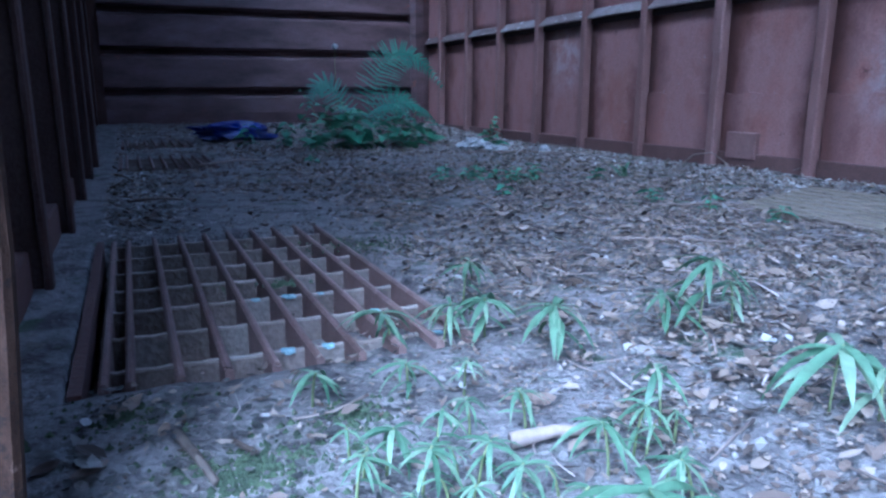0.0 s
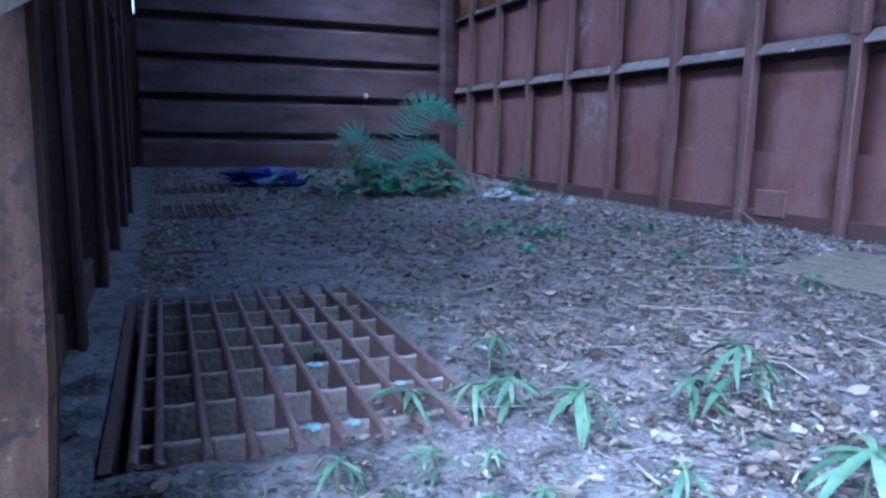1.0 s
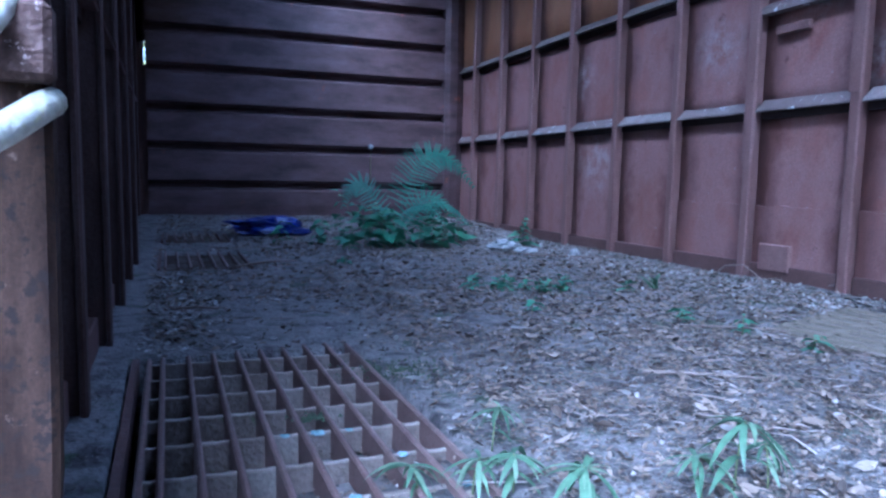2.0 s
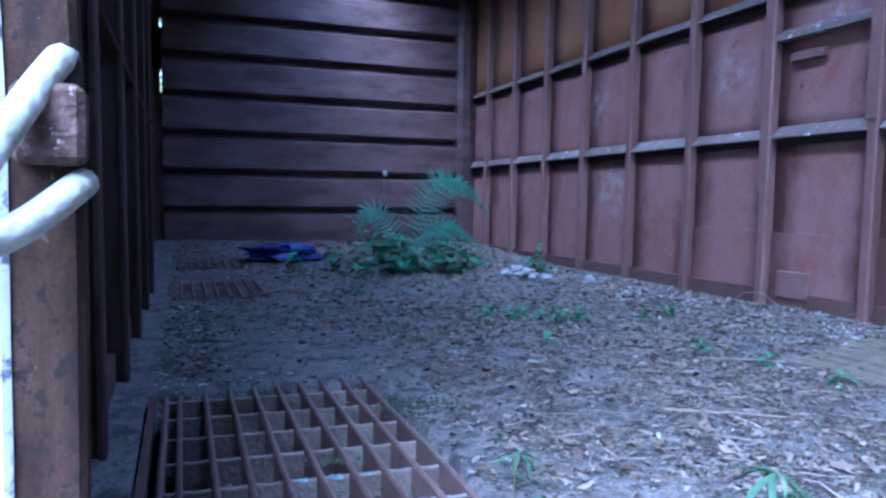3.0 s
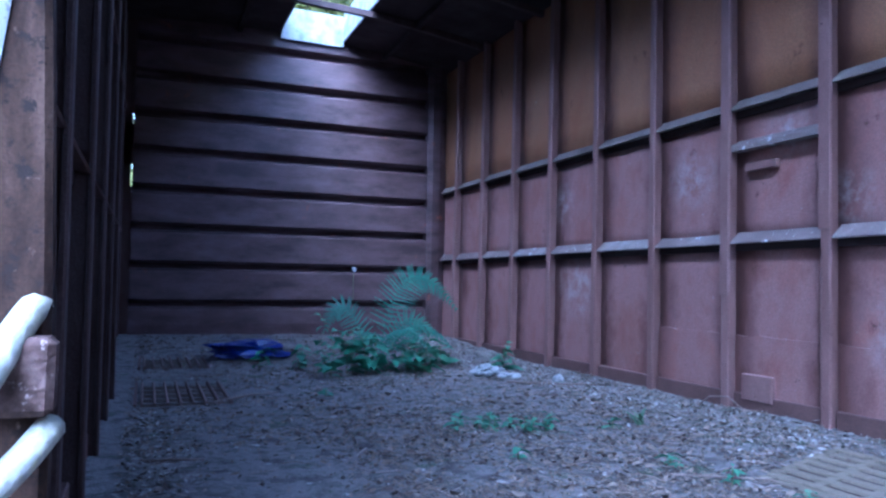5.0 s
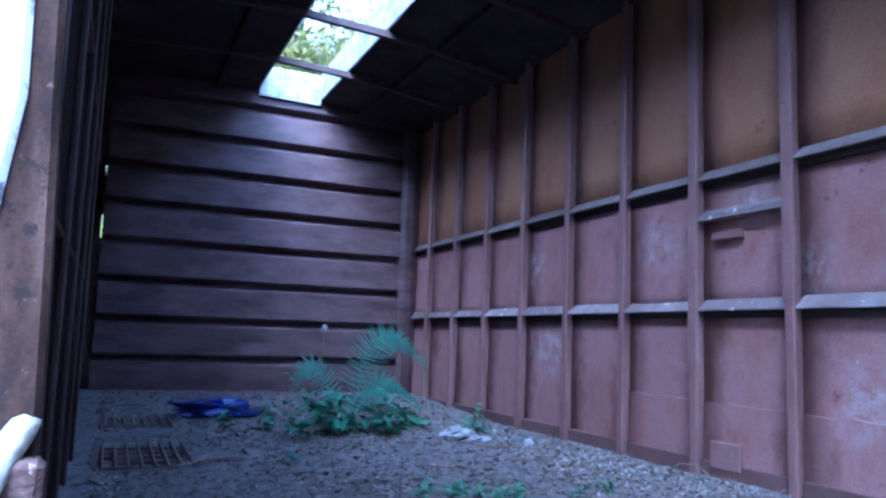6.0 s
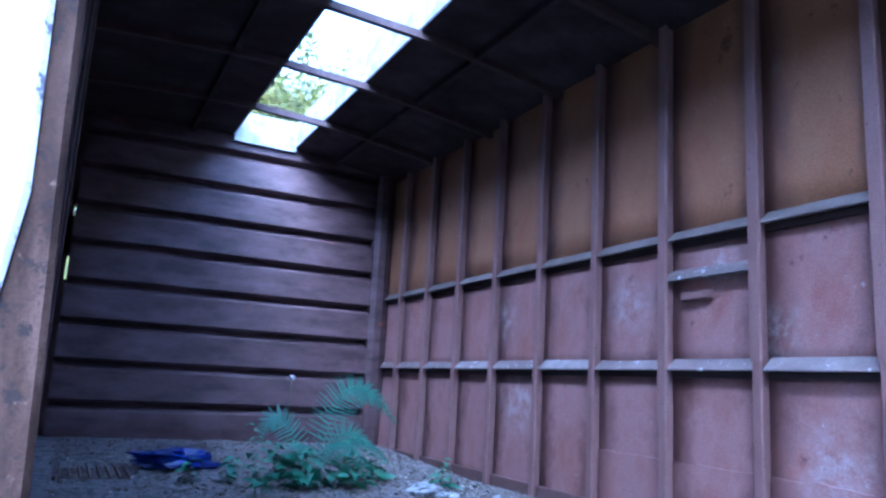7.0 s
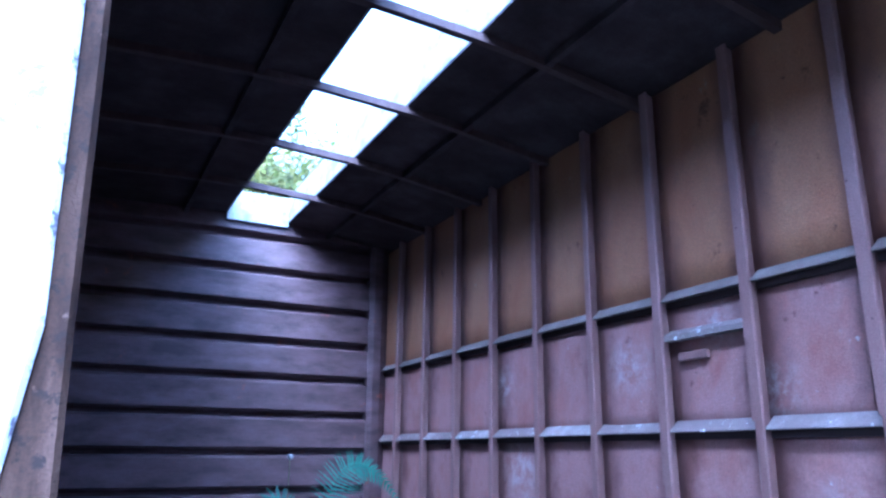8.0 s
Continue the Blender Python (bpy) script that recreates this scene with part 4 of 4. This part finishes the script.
def stick(points, radius, label, name="stick", material=TWIG):
    ob = link(name, from_bm(name, tube([(x, y, floor_height(x, y) + z) for x, y, z in points], radius, 7, None, 0.6), material))
    return tagged(ob, label, "stick")


stick([(0.369, 0.918, 0.012), (0.408, 0.910, 0.014), (0.447, 0.900, 0.012)], 0.008, "short pale broken stick on the soil")
stick([(0.093, 1.054, 0.004), (0.104, 1.005, 0.008), (0.117, 0.955, 0.004)], 0.0055, "brown piece of bark on the soil", "bark_piece", BARK)
stick([(2.474, 3.104, 0.0), (2.460, 3.000, 0.055), (2.426, 2.856, 0.075), (2.392, 2.742, 0.045), (2.368, 2.667, 0.0)], 0.0035, "thin bent dry twig arching over leaves")
stick([(1.451, 2.085, 0.010), (1.671, 1.938, 0.012), (1.957, 1.746, 0.010)], 0.0035, "long pale straight dry stick")
stick([(0.983, 1.606, 0.010), (1.105, 1.540, 0.012), (1.237, 1.495, 0.010)], 0.004, "pale bleached stick on the leaves")
stick([(1.892, 3.917, 0.02), (2.149, 3.767, 0.02), (2.401, 3.709, 0.02)], 0.005, "dark straight stick by the wall")
stick([(0.331, 3.536, 0.02), (0.496, 3.654, 0.03), (0.639, 3.806, 0.02)], 0.006, "grey broken branch beside the grate")
stick([(0.056, 2.599, 0.01), (0.141, 2.566, 0.02), (0.227, 2.583, 0.01)], 0.005, "short dark stick by the wall")


# ---------------------------------------------------------------- outside: ground and trees
def build_ground():
    bm = bmesh.new()
    bmesh.ops.create_grid(bm, x_segments=60, y_segments=60, size=160)
    for v in bm.verts:
        d = max(0.0, v.co.length - 8)
        v.co.z = -1.05 + min(d, 6) / 6 * 0.5 * noise.noise(v.co * 0.05)
    return tagged(link("ground", from_bm("ground", bm, OUTSIDE)), "brown and green forest floor around the wagon", "ground", kind="structure")


build_ground()


def tree(x, y, height, spread, seed, leaves):
    r = random.Random(seed)
    root = empty("tree", pose(x, y, -1.1))
    trunk_top = Vector((r.uniform(-0.4, 0.4), r.uniform(-0.4, 0.4), height * 0.55))
    part("trunk", tube(curve_points((0, 0, -0.3), (trunk_top.x * 0.2, trunk_top.y * 0.8, height * 0.3), trunk_top, 10), 0.16, 9, None, 0.5), BARK, root)
    tips = []
    for k in range(13):
        a = 2.4 * k + r.uniform(-0.4, 0.4)
        base = trunk_top * (0.55 + 0.45 * k / 12)
        reach = spread * r.uniform(0.6, 1.0)
        tip = base + Vector((math.cos(a) * reach, math.sin(a) * reach, height * r.uniform(0.08, 0.42)))
        midp = base.lerp(tip, 0.5) + Vector((r.uniform(-0.4, 0.4), r.uniform(-0.4, 0.4), r.uniform(-0.1, 0.5)))
        pts = curve_points(base, midp, tip, 9)
        limb = tube(pts, 0.055, 6, None, 0.25)
        for j in range(6):
            q = pts[3 + j]
            e = q + Vector((r.uniform(-1, 1), r.uniform(-1, 1), r.uniform(-0.2, 0.7))) * spread * 0.30
            w = q.lerp(e, 0.5) + Vector((r.uniform(-0.2, 0.2), r.uniform(-0.2, 0.2), r.uniform(-0.2, 0.2)))
            tube(curve_points(q, w, e, 4), 0.016, 4, limb, 0.3)
            tips += [e, w, q]
        part("limb", limb, BARK, root)
    verts, polys = [], []
    for k in range(leaves):
        c = tips[r.randrange(len(tips))]
        g = Vector((r.gauss(0, 0.26), r.gauss(0, 0.26), r.gauss(0, 0.20)))
        p = c + g
        u = Vector((r.uniform(-1, 1), r.uniform(-1, 1), r.uniform(-0.6, 0.6))).normalized()
        v = u.orthogonal().normalized() * r.uniform(0.03, 0.05)
        u *= r.uniform(0.06, 0.12)
        i = len(verts)
        verts += [tuple(p - u), tuple(p + v), tuple(p + u), tuple(p - v)]
        polys.append((i, i + 1, i + 2, i + 3))
    me = bpy.data.meshes.new("crown")
    me.from_pydata(verts, [], polys)
    me.materials.append(CROWN)
    link("crown", me, root)
    return tagged(root, "tall leafy tree standing beyond the wagon", "tree", group="trees")


tree(3.0, 12.0, 8.6, 2.4, 5, 22000)
tree(4.8, 14.5, 10.0, 2.5, 9, 20000)
tree(0.8, 17.0, 10.0, 3.0, 14, 11000)
tree(-4.5, 13.0, 10.0, 3.0, 21, 4200)


def far_woods():
    """A closed ring of woodland, added to hold back light from the low sky."""
    verts, polys = [], []
    n, r2 = 240, random.Random(31)
    for ring in range(2):
        for k in range(n * 30):
            a = 2 * math.pi * r2.random()
            R = 21 + ring * 4 + r2.uniform(-2, 2)
            top = 5.0 + 2.0 * noise.noise((math.cos(a) * 3, math.sin(a) * 3, ring))
            c = Vector((1.3 + R * math.cos(a), 2.5 + R * math.sin(a), -1.2 + top * r2.random() ** 0.8))
            u = Vector((r2.uniform(-1, 1), r2.uniform(-1, 1), r2.uniform(-1, 1))).normalized()
            v = u.orthogonal().normalized() * r2.uniform(0.25, 0.5)
            u *= r2.uniform(0.35, 0.7)
            i = len(verts)
            verts += [tuple(c - u), tuple(c + v), tuple(c + u), tuple(c - v)]
            polys.append((i, i + 1, i + 2, i + 3))
    for k in range(12000):
        # a close high wood edge along the far side, added to block sky there
        y = r2.uniform(-18, 15)
        top = 10.0 + 1.6 * noise.noise((y * 0.35, 4.0, 1.0)) + 0.8 * noise.noise((y * 1.3, 2.0, 6.0))
        c = Vector((8.5 + r2.gauss(0, 0.8), y, -1.2 + top * r2.random() ** 0.85))
        u = Vector((r2.uniform(-1, 1), r2.uniform(-1, 1), r2.uniform(-1, 1))).normalized()
        v = u.orthogonal().normalized() * r2.uniform(0.2, 0.4)
        u *= r2.uniform(0.3, 0.6)
        i = len(verts)
        verts += [tuple(c - u), tuple(c + v), tuple(c + u), tuple(c - v)]
        polys.append((i, i + 1, i + 2, i + 3))
    me = bpy.data.meshes.new("far_woods")
    me.from_pydata(verts, [], polys)
    me.materials.append(CROWN)
    return tagged(link("far_woods", me), "leafy woodland added round the wagon to block low sky light", "woods", kind="stuff")


far_woods()
